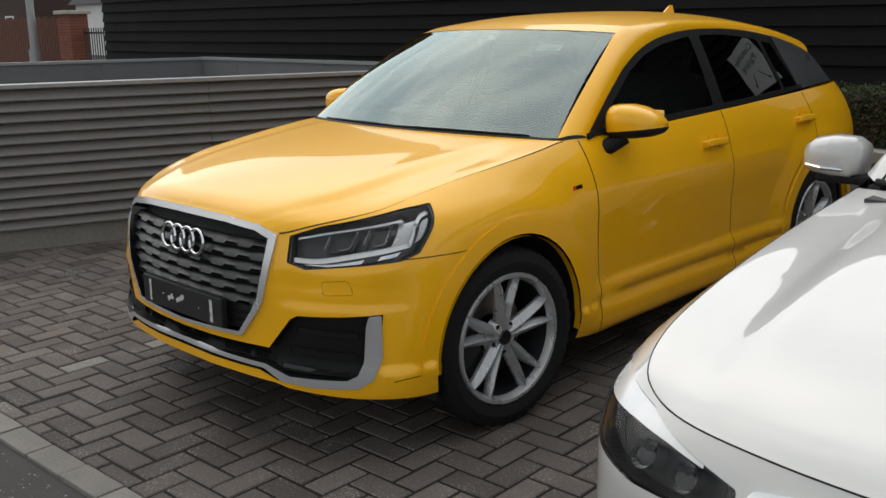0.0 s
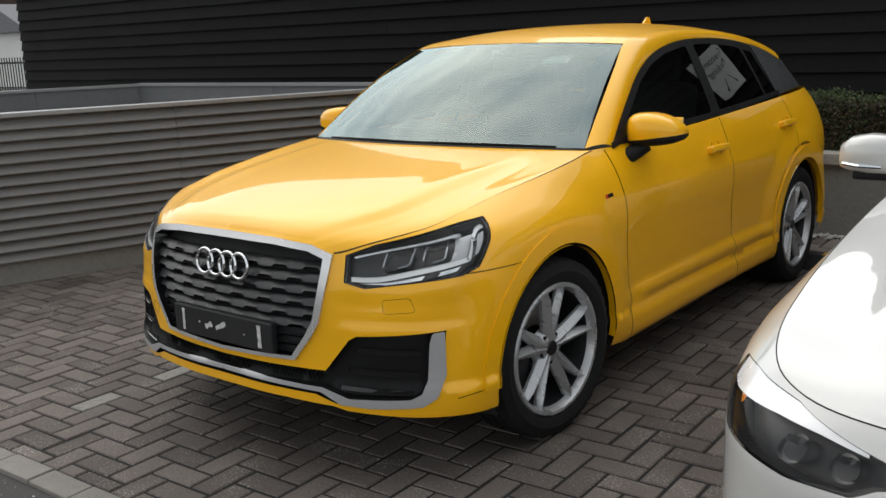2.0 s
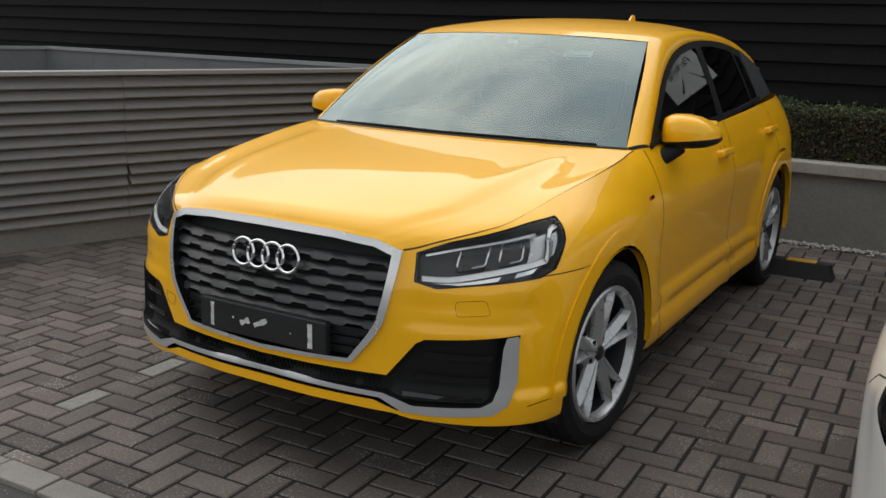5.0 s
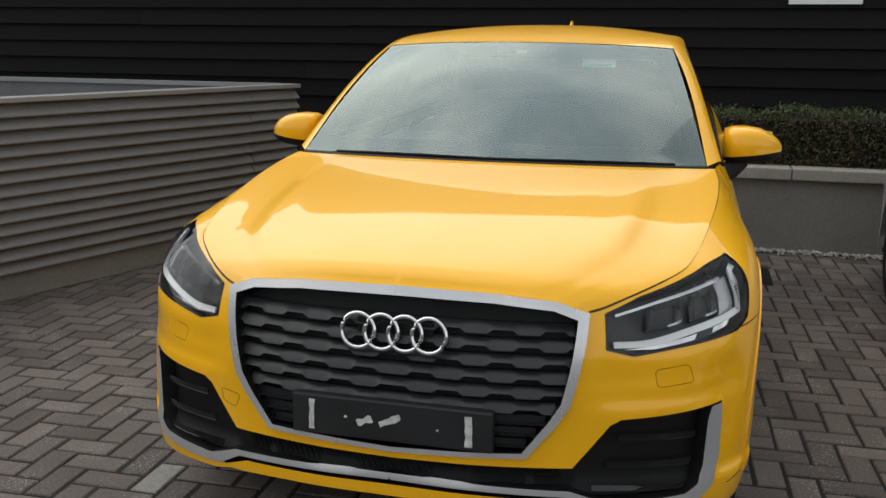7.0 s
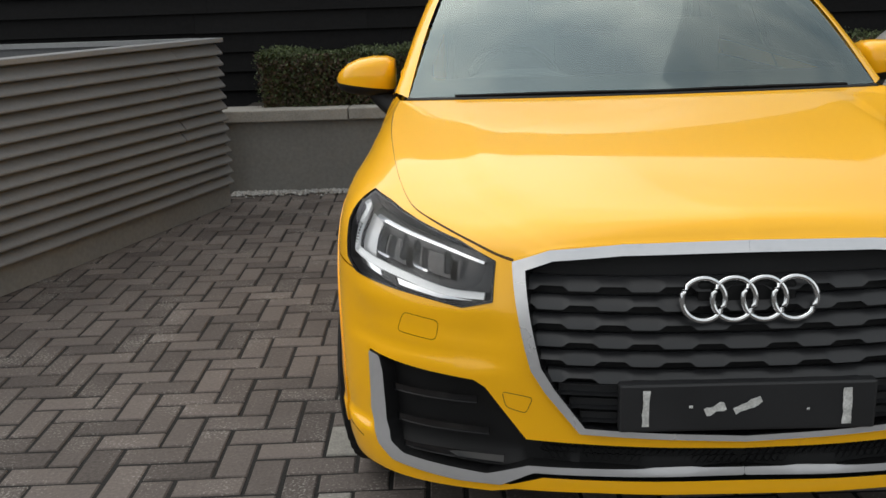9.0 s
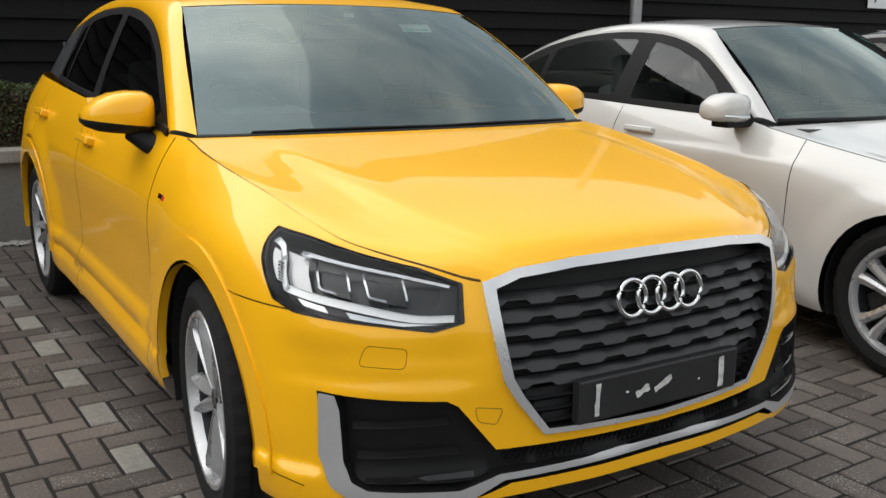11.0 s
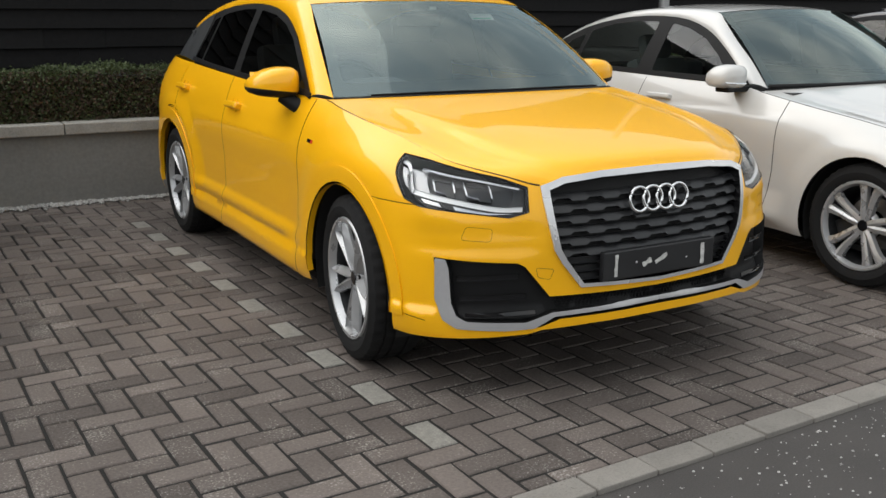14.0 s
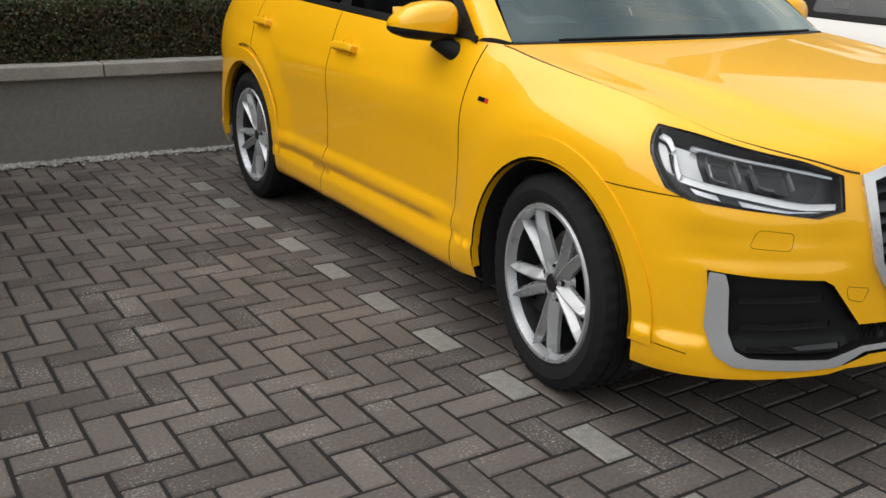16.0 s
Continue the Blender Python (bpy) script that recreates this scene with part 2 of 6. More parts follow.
M_STONE = material("pale_stone", (0.40, 0.37, 0.32), 0.9, vary=0.2)
M_TIMBER = material("red_timber", (0.12, 0.045, 0.028), 0.8, vary=0.3, scale=9)
M_DARKBRICK = material("dark_brick", (0.055, 0.034, 0.028), 0.9, vary=0.3, scale=8)
M_HOUSE = material("white_render", (0.70, 0.70, 0.68), 0.85, vary=0.06, scale=1.5)
M_ROOF = material("grey_roof", (0.16, 0.16, 0.17), 0.8, vary=0.2)
M_IRON = material("black_iron", (0.02, 0.02, 0.022), 0.5, vary=0.2)
M_DARKWIN = material("dark_window", (0.03, 0.035, 0.04), 0.15, vary=0.2)


# ---- mesh helpers ----
def part(name, bm, mat, parent=None, label="", smooth=None):
    """Links a bmesh as one mesh object, under a parent where one is given."""
    me = bpy.data.meshes.new(name)
    bm.normal_update()
    bm.to_mesh(me)
    bm.free()
    me.materials.append(mat)
    if smooth is not None:
        me.polygons.foreach_set("use_smooth", [True] * len(me.polygons))
        if smooth < 180:
            me.set_sharp_from_angle(angle=radians(smooth))
    ob = new(name, me)
    if parent is not None:
        ob.parent = parent
    if label:
        ob["label"] = label
    return ob


def thing(name, label, category, group="", kind="", at=None):
    ob = new(name)
    if at is not None:
        ob.matrix_world = at
    return tagged(ob, label, category, group, kind)


def add_box(bm, x0, x1, y0, y1, z0, z1, m=None, bevel=0.0):
    r = bmesh.ops.create_cube(bm, size=1, matrix=Matrix.Translation(((x0 + x1) / 2, (y0 + y1) / 2, (z0 + z1) / 2)) @ Matrix.Diagonal((x1 - x0, y1 - y0, z1 - z0, 1)))
    vs = r["verts"]
    if bevel:
        es = list({e for v in vs for e in v.link_edges})
        rb = bmesh.ops.bevel(bm, geom=es, offset=bevel, segments=2, affect="EDGES", profile=0.6)
        vs = rb["verts"]
    if m is not None:
        bmesh.ops.transform(bm, matrix=m, verts=list({v for v in vs}))
    return bm


def box(x0, x1, y0, y1, z0, z1, m=None, bevel=0.0):
    return add_box(bmesh.new(), x0, x1, y0, y1, z0, z1, m, bevel)


def lathe(profile, n=48, close=False, axis_x=True):
    """Turns (radius, along) round the x axis."""
    bm = bmesh.new()
    rings = []
    for k in range(n):
        a = 2 * math.pi * k / n
        rings.append([bm.verts.new((h, r * math.cos(a), r * math.sin(a))) for r, h in profile])
    m = len(profile)
    for k in range(n):
        p, q = rings[k], rings[(k + 1) % n]
        for i in range(m if close else m - 1):
            j = (i + 1) % m
            bm.faces.new((p[i], q[i], q[j], p[j]))
    bmesh.ops.recalc_face_normals(bm, faces=bm.faces)
    return bm


def tube(points, radius, n=10, closed=False):
    """A round bar along 3D points; radius may be a list."""
    bm = bmesh.new()
    pts = [Vector(p) for p in points]
    rings = []
    for i, p in enumerate(pts):
        a = pts[i - 1] if i or closed else p
        b = pts[(i + 1) % len(pts)] if i < len(pts) - 1 or closed else p
        d = (b - a).normalized()
        ref = Vector((0, 0, 1)) if abs(d.z) < 0.9 else Vector((1, 0, 0))
        u = d.cross(ref).normalized()
        v = d.cross(u)
        r = radius[i] if isinstance(radius, (list, tuple)) else radius
        rings.append([bm.verts.new(p + r * (math.cos(2 * math.pi * k / n) * u + math.sin(2 * math.pi * k / n) * v)) for k in range(n)])
    m = len(rings)
    for i in range(m if closed else m - 1):
        p, q = rings[i], rings[(i + 1) % m]
        for k in range(n):
            bm.faces.new((p[k], p[(k + 1) % n], q[(k + 1) % n], q[k]))
    if not closed:
        bm.faces.new(rings[0][::-1])
        bm.faces.new(rings[-1])
    bmesh.ops.recalc_face_normals(bm, faces=bm.faces)
    return bm


def ring_torus(R, r, n=40, k=12, sx=1.0):
    pts = [(R * math.cos(2 * math.pi * i / n), 0, R * math.sin(2 * math.pi * i / n)) for i in range(n)]
    return tube(pts, r, k, closed=True)


def spline(points, per=24):
    """A dense Catmull-Rom line through points (n, d)."""
    P = np.array(points, float)
    P = np.vstack([2 * P[0] - P[1], P, 2 * P[-1] - P[-2]])
    out = []
    for i in range(1, len(P) - 2):
        p0, p1, p2, p3 = P[i - 1:i + 3]
        for t in np.linspace(0, 1, per, endpoint=False):
            out.append(0.5 * (2 * p1 + (p2 - p0) * t + (2 * p0 - 5 * p1 + 4 * p2 - p3) * t * t + (3 * p1 - p0 - 3 * p2 + p3) * t ** 3))
    out.append(P[-2])
    return np.array(out)


def curve1(points):
    """y(x) through points, smooth; x rising."""
    D = spline(points, 16)
    return lambda q: np.interp(q, D[:, 0], D[:, 1])


def sstep(a, b, x):
    t = np.clip((np.asarray(x, float) - a) / (b - a), 0, 1)
    return t * t * (3 - 2 * t)


def inside(poly, P):
    x, y = P[:, 0], P[:, 1]
    res = np.zeros(len(P), bool)
    q = np.asarray(poly)
    for (x0, y0), (x1, y1) in zip(q, np.roll(q, -1, 0)):
        if y0 != y1:
            c = ((y0 > y) != (y1 > y)) & (x < (x1 - x0) * (y - y0) / (y1 - y0) + x0)
            res ^= c
    return res


def dense(poly, step, closed=True):
    q = np.asarray(poly, float)
    out = []
    n = len(q) if closed else len(q) - 1
    for i in range(n):
        a, b = q[i], q[(i + 1) % len(q)]
        k = max(1, int(math.ceil(np.linalg.norm(b - a) / step)))
        for j in range(k):
            out.append(a + (b - a) * j / k)
    if not closed:
        out.append(q[-1])
    return np.array(out)


def rounded(poly, r, k=4):
    """A 2D polygon with rounded corners."""
    q = [np.array(p, float) for p in poly]
    out = []
    for i, p in enumerate(q):
        a, b = q[i - 1], q[(i + 1) % len(q)]
        da, db = a - p, b - p
        la, lb = np.linalg.norm(da), np.linalg.norm(db)
        d = min(r, la * 0.45, lb * 0.45)
        s, e = p + da / la * d, p + db / lb * d
        for t in np.linspace(0, 1, k + 1):
            out.append((1 - t) ** 2 * s + 2 * t * (1 - t) * p + t * t * e)
    return np.array(out)


def strip(line, w):
    """A thin polygon along a 2D line."""
    q = np.asarray(line, float)
    d = np.gradient(q, axis=0)
    d /= np.linalg.norm(d, axis=1)[:, None] + 1e-12
    n = np.stack([-d[:, 1], d[:, 0]], 1) * w / 2
    return np.vstack([q + n, (q - n)[::-1]])


def cut(outer, regions, step):
    """Cuts the 2D patch outer into regions (key, polygon; the first that holds a point wins) on a mesh of triangles."""
    outer_d = dense(outer, step)
    pts, edges = [], []
    for poly in [outer_d] + [dense(p, step) for _, p in regions]:
        k = len(pts)
        pts += list(poly)
        edges += [(k + i, k + (i + 1) % len(poly)) for i in range(len(poly))]
    bnd = np.array(pts)
    lo, hi = outer_d.min(0), outer_d.max(0)
    gx, gy = np.meshgrid(np.arange(lo[0] + step / 2, hi[0], step), np.arange(lo[1] + step / 2, hi[1], step))
    gx[::2] += step / 2
    G = np.stack([gx.ravel(), gy.ravel()], 1)
    G = G[inside(outer_d, G)]
    keep = np.ones(len(G), bool)
    for i in range(0, len(bnd), 200):
        dd = ((G[:, None, :] - bnd[None, i:i + 200]) ** 2).sum(2).min(1)
        keep &= dd > (0.5 * step) ** 2
    allp = [Vector((float(a), float(b))) for a, b in np.vstack([bnd, G[keep]])]
    res = delaunay_2d_cdt(allp, edges, [], 0, 1e-6)
    V = np.array([(v.x, v.y) for v in res[0]])
    T = np.array([f for f in res[2] if len(f) == 3])
    C = V[T].mean(1)
    free = inside(outer_d, C)
    found = {}
    for key, poly in regions:
        m = free & inside(np.asarray(poly), C)
        free &= ~m
        found[key] = np.vstack([found[key], T[m]]) if key in found else T[m]
    found["rest"] = T[free]
    return V, found


def normals_of(surf, uv, e=1e-3):
    u, v = uv[:, 0], uv[:, 1]
    du, dv = surf(u + e, v) - surf(u - e, v), surf(u, v + e) - surf(u, v - e)
    n = np.cross(du, dv)
    return n / (np.linalg.norm(n, axis=1)[:, None] + 1e-12)


def skin(name, V, T, surf, mat, parent, sides=(1,), offset=0.0, sign=1, label=""):
    """Lays triangles of a 2D patch onto a surface, on one side of the car or on both, with the surface's own normals."""
    used, inv = np.unique(T, return_inverse=True)
    T2 = inv.reshape(T.shape)
    uv = V[used]
    N = normals_of(surf, uv) * sign
    P = surf(uv[:, 0], uv[:, 1]) + N * offset
    fn = np.cross(P[T2[:, 1]] - P[T2[:, 0]], P[T2[:, 2]] - P[T2[:, 0]])
    flip = (fn * N[T2].mean(1)).sum(1) < 0
    T2[flip] = T2[flip][:, ::-1]
    verts, norms, faces = [], [], []
    for s in sides:
        k = len(verts)
        verts += (P * [s, 1, 1]).tolist()
        norms += (N * [s, 1, 1]).tolist()
        faces += ((T2 if s == 1 else T2[:, ::-1]) + k).tolist()
    me = bpy.data.meshes.new(name)
    me.from_pydata(verts, [], faces)
    me.polygons.foreach_set("use_smooth", [True] * len(me.polygons))
    me.materials.append(mat)
    me.normals_split_custom_set_from_vertices(norms)
    ob = new(name, me)
    ob.parent = parent
    if label:
        ob["label"] = label
    return ob


def wall_of(poly, surf, d0, d1, step=0.02, sign=1, side=1, bm=None):
    """The side faces of a recess or a ridge: the outline of poly on the surface, from depth d0 to depth d1."""
    q = dense(poly, step)
    N = normals_of(surf, q) * sign
    P = surf(q[:, 0], q[:, 1])
    bm = bm or bmesh.new()
    a = [bm.verts.new(p * np.array([side, 1, 1])) for p in P + N * d0]
    b = [bm.verts.new(p * np.array([side, 1, 1])) for p in P + N * d1]
    for i in range(len(a)):
        j = (i + 1) % len(a)
        if abs(q[i, 0]) > 1e-5 or abs(q[j, 0]) > 1e-5:
            bm.faces.new((a[i], a[j], b[j], b[i]))
    return bm


def ribbon(line, surf, w, d, sign=1, side=1, bm=None):
    """A raised bar with sloping sides along a 2D line on a surface: w wide, d proud."""
    q = np.asarray(line, float)
    t = np.gradient(q, axis=0)
    t /= np.linalg.norm(t, axis=1)[:, None] + 1e-12
    n2 = np.stack([-t[:, 1], t[:, 0]], 1)
    bm = bm or bmesh.new()
    rows = []
    for f, h in ((-0.5, -0.004), (-0.42, d), (0.42, d), (0.5, -0.004)):
        uv = q + n2 * w * f
        P = surf(uv[:, 0], uv[:, 1]) + normals_of(surf, uv) * sign * h
        rows.append([bm.verts.new(p * np.array([side, 1, 1])) for p in P])
    for a, b in zip(rows, rows[1:]):
        for i in range(len(a) - 1):
            bm.faces.new((a[i], a[i + 1], b[i + 1], b[i]))
    bm.faces.new([r[0] for r in rows])
    bm.faces.new([r[-1] for r in rows][::-1])
    bmesh.ops.recalc_face_normals(bm, faces=bm.faces)
    return bm


# ---- ground ----
WALL_Y, KERB_Y = 3.92, -1.32
ground = tagged(part("ground", box(-400, 400, -400, 400, -0.4, -0.014), M_ASPHALT), "dark worn asphalt with pale chippings beside the kerb line", "ground", kind="structure")
pavement = tagged(part("pavement", box(-9.0, 14.0, 0.0, 5.5, -0.03, -0.0048, m=pose(0, -1.262, 0, 0, 0, 2.0)), M_JOINT), "parking bays of dark brindle block paving in herringbone", "pavement", kind="structure")

# ---- planter wall with coping, hedge and gravel strip ----
planter = tagged(part("wall_planter", box(-2.25, 16.0, WALL_Y, WALL_Y + 0.22, -0.02, 0.505), M_RENDER), "low grey rendered planter wall behind the bays", "wall", kind="structure")
part("soil", box(-2.25, 16.0, WALL_Y + 0.22, 4.97, -0.02, 0.53), M_SOIL, planter)
rng = random.Random(4)
x = -2.27
while x < 15.9:
    w = 0.91
    part("coping_stone", box(x + 0.004, x + w - 0.004, WALL_Y - 0.045, WALL_Y + 0.27, 0.507, 0.588 + rng.uniform(-0.002, 0.002), bevel=0.008), M_COPING, planter)
    x += w

# ---- black boarded building ----
BLD_Y, BOARD = 5.0, 0.152
building = tagged(part("wall_building", box(-12.0, 30.0, BLD_Y + 0.06, BLD_Y + 0.4, -0.02, 3.8), M_BOARD), "building clad in black horizontal boards", "wall", kind="structure")


def board(x0, x1, z):
    """A feather-edged board, thick at its lower edge."""
    bm = bmesh.new()
    h = BOARD + 0.02
    prof = [(BLD_Y + 0.06, z), (BLD_Y - 0.004, z), (BLD_Y - 0.002, z + 0.006), (BLD_Y + 0.03, z + h), (BLD_Y + 0.06, z + h)]
    ends = [[bm.verts.new((q, y, zz)) for y, zz in prof] for q in (x0, x1)]
    for i in range(len(prof)):
        j = (i + 1) % len(prof)
        bm.faces.new((ends[0][i], ends[0][j], ends[1][j], ends[1][i]))
    bm.faces.new(ends[0][::-1])
    bm.faces.new(ends[1])
    bmesh.ops.recalc_face_normals(bm, faces=bm.faces)
    return bm


for k in range(25):
    z = 0.02 + k * BOARD
    if z > 2.9:
        part("board", board(-12.0, 30.0, z), M_BOARD, building)
        continue
    cuts = [-12.0] + sorted(rng.uniform(-11, 29) for _ in range(7)) + [30.0]
    for a, b in zip(cuts, cuts[1:]):
        part("board", board(a + 0.001, b - 0.001, z + rng.uniform(-0.003, 0.003)), M_BOARD, building)


def text_mesh(name, body, size, mat, m, parent, depth=0.001):
    c = bpy.data.curves.new(name, "FONT")
    c.body, c.size, c.align_x, c.align_y, c.extrude = body, size, "CENTER", "CENTER", depth
    tmp = new(name, c)
    dg = bpy.context.evaluated_depsgraph_get()
    me = bpy.data.meshes.new_from_object(tmp.evaluated_get(dg))
    bpy.data.objects.remove(tmp)
    bpy.data.curves.remove(c)
    me.materials.append(mat)
    ob = new(name, me)
    ob.parent = parent
    ob.matrix_basis = m
    return ob


def arrow(sx):
    """A slanting arrow that points down and outward."""
    a, b = Vector((0.05 * sx, 0, 0.05)), Vector((0.15 * sx, 0, -0.11))
    d = (b - a).normalized()
    n = Vector((-d.z, 0, d.x))
    bm = bmesh.new()
    for quad in ([a + n * 0.006, a - n * 0.006, b - d * 0.03 - n * 0.006, b - d * 0.03 + n * 0.006], [b - d * 0.045 + n * 0.022, b - d * 0.045 - n * 0.022, b]):
        fs = bm.faces.new([bm.verts.new(v) for v in quad])
    bmesh.ops.recalc_face_normals(bm, faces=bm.faces)
    r = bmesh.ops.extrude_face_region(bm, geom=list(bm.faces))
    bmesh.ops.translate(bm, vec=(0, -0.002, 0), verts=[v for v in r["geom"] if isinstance(v, bmesh.types.BMVert)])
    return bm


def parking_sign(x, z):
    s = thing("parking_sign", "white customer parking sign with two arrows on black boards", "sign", "parking signs", at=pose(x, BLD_Y - 0.012, z))
    bm = box(-0.265, 0.265, -0.004, 0.006, 0, 0.60, bevel=0.003)
    part("panel", bm, M_SIGN, s)
    for sx in (-1, 1):
        bm = arrow(sx)
        bmesh.ops.translate(bm, vec=(0, -0.0055, 0.17), verts=bm.verts)
        part("arrow", bm, M_INK, s)
    text_mesh("lettering", "Customer", 0.115, M_INK, pose(0, -0.0062, 0.47, 90, 0, 0), s)
    text_mesh("lettering", "Parking", 0.115, M_INK, pose(0, -0.0062, 0.345, 90, 0, 0), s)
    return s


parking_sign(1.61, 1.72)
parking_sign(9.3, 1.72)
safety = thing("safety_sign", "small teal notice fixed to black boards", "sign", at=pose(9.92, BLD_Y - 0.012, 2.06))
part("panel", box(-0.18, 0.18, -0.004, 0.006, 0, 0.40, bevel=0.003), M_TEAL, safety)
part("pictogram", box(-0.09, 0.09, -0.0065, -0.004, 0.06, 0.26), M_SIGN, safety)

pole = thing("steel_pole", "grey galvanised steel pole standing behind the hedge", "pole", at=pose(5.1, 4.83, 0.53))
part("shaft", tube([(0, 0, 0), (0, 0, 3.6)], 0.058, 20), M_STEEL, pole)
part("base_collar", tube([(0, 0, 0), (0, 0, 0.12)], 0.075, 20), M_STEEL, pole)

# ---- hedge ----
hedge = thing("hedge", "clipped dense hedge with small green and reddish leaves in the planter", "hedge", at=pose(0, 0, 0))
HX0, HX1, HY0, HY1, HZ0, HZ1 = -1.97, 15.5, 4.06, 4.78, 0.55, 0.945
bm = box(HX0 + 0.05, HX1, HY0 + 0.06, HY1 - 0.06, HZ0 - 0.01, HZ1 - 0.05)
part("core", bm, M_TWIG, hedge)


def leaves(name, n, pick, mat, label):
    r = np.random.RandomState(len(name) + n)
    verts, faces = [], []
    for i in range(n):
        cx = HX0 + (HX1 - HX0) * r.rand() ** 1.6
        u = r.rand()
        bulge = 0.025 * math.sin(cx * 5.1) + 0.02 * math.sin(cx * 13.7 + 1)
        if pick == "top":
            cy, cz = HY0 + (HY1 - HY0) * r.rand() ** 1.4, HZ1 + bulge * 0.6 + r.normal(0, 0.016) - 0.01
        else:
            cz = HZ0 + (HZ1 - HZ0) * r.rand()
            cy = HY0 + abs(r.normal(0, 0.03)) - 0.015 + bulge * 0.5 + 0.04 * max(0, (cz - 0.875) / 0.07) ** 2
        if i % 40 == 0:
            cx = HX0 + r.normal(0, 0.03)
            cy = HY0 + (HY1 - HY0) * r.rand()
        s = 0.007 + 0.009 * r.rand()
        d = Vector(r.normal(0, 1, 3)).normalized()
        e = d.cross(Vector(r.normal(0, 1, 3))).normalized()
        c = Vector((cx, cy, cz))
        k = len(verts)
        verts += [c - d * s, c + e * s * 0.5 + d * s * 0.1, c + d * s, c - e * s * 0.5 + d * s * 0.1]
        faces.append((k, k + 1, k + 2, k + 3))
    me = bpy.data.meshes.new(name)
    me.from_pydata([tuple(v) for v in verts], [], faces)
    me.materials.append(mat)
    ob = new(name, me)
    ob.parent = hedge
    return tagged(ob, label, kind="stuff")


leaves("green_leaves", 34000, "top", M_LEAF, "small green leaves on the clipped top")
leaves("side_leaves", 42000, "side", M_LEAF, "small dark green leaves on the clipped face")
leaves("red_leaves", 46000, "side", M_LEAFRED, "reddish brown leaves on the clipped face")

# ---- gravel strip ----
r = np.random.RandomState(7)
verts, faces = [], []
for i in range(5200):
    cx, cy = -2.2 + 13.0 * r.rand() ** 1.5, WALL_Y - 0.005 - abs(r.normal(0, 0.055))
    s = 0.007 + 0.011 * r.rand() ** 2
    ax = r.uniform(0.7, 1.3, 3)
    k = len(verts)
    for p in ((1, 0, 0), (-1, 0, 0), (0, 1, 0), (0, -1, 0), (0, 0, 1), (0, 0, -1)):
        verts.append((cx + s * p[0] * ax[0] + r.normal(0, s * 0.2), cy + s * p[1] * ax[1], 0.004 + s * 0.5 + s * p[2] * ax[2] * 0.7))
    for f in ((0, 2, 4), (2, 1, 4), (1, 3, 4), (3, 0, 4), (2, 0, 5), (1, 2, 5), (3, 1, 5), (0, 3, 5)):
        faces.append(tuple(k + q for q in f))
me = bpy.data.meshes.new("gravel")
me.from_pydata(verts, [], faces)
me.materials.append(M_GRAVEL)
tagged(new("gravel", me), "loose pale gravel along the foot of the planter wall", "gravel", kind="stuff")

# ---- louvred enclosure, open on top ----
LA, LD = Vector((-2.16, 3.56, 0)), Vector((-0.316, -0.949, 0)).normalized()
L_LEN, L_TOP = 9.0, 1.10
enclosure = thing("louvred_enclosure", "open-topped plant enclosure with grey metal louvres and a pale rim", "enclosure", at=pose(LA.x, LA.y, 0, 0, 0, math.degrees(math.atan2(LD.y, LD.x))))
# along the local x axis; the outer face looks to local +y
PITCH = 0.0705


def louvre_slat(x0, x1, z):
    bm = bmesh.new()
    prof = [(0.0, z), (0.052, z - 0.006), (0.056, z), (0.054, z + 0.008), (0.006, z + 0.060), (0.0, z + 0.060)]
    ends = [[bm.verts.new((q, y, zz)) for y, zz in prof] for q in (x0, x1)]
    for i in range(len(prof)):
        j = (i + 1) % len(prof)
        bm.faces.new((ends[0][i], ends[0][j], ends[1][j], ends[1][i]))
    bm.faces.new(ends[0][::-1])
    bm.faces.new(ends[1])
    bmesh.ops.recalc_face_normals(bm, faces=bm.faces)
    return bm


part("backing", box(0.0, L_LEN, -0.05, -0.005, 0.0, L_TOP - 0.03), M_INNER, enclosure)
part("plinth", box(0.0, L_LEN, -0.004, 0.012, 0.0, 0.152), M_RENDER, enclosure, "plain grey plinth")
for k in range(13):
    z = 0.155 + k * PITCH
    # a few butt joints have pulled open
    g1, g2 = (0.012 if k in (5, 6) else 0.002), (0.022 if k in (3, 4) else 0.003)
    for a, b in ((0.0, 0.49 - g1), (0.49, 2.50 - g2), (2.50, 4.6), (4.603, L_LEN)):
        part("slat", louvre_slat(a, b, z + rng.uniform(-0.002, 0.002)), M_LOUVRE, enclosure)
part("rim", box(-0.012, L_LEN, -0.07, 0.062, L_TOP - 0.028, L_TOP, bevel=0.004), M_RIMCAP, enclosure, "pale metal rim")
inv = enclosure.matrix_world.inverted()
far = inv @ Vector((-6.95, 3.66, 0))


def local_wall(a, b, name, mat, z0, z1, t):
    d = (b - a)
    n = Vector((-d.y, d.x, 0)).normalized() * t
    bm = bmesh.new()
    vs = []
    for z in (z0, z1):
        vs.append([bm.verts.new((p.x, p.y, z)) for p in (a - n, b - n, b + n, a + n)])
    bm.faces.new(vs[0][::-1])
    bm.faces.new(vs[1])
    for i in range(4):
        j = (i + 1) % 4
        bm.faces.new((vs[0][i], vs[0][j], vs[1][j], vs[1][i]))
    bmesh.ops.recalc_face_normals(bm, faces=bm.faces)
    part(name, bm, mat, enclosure)


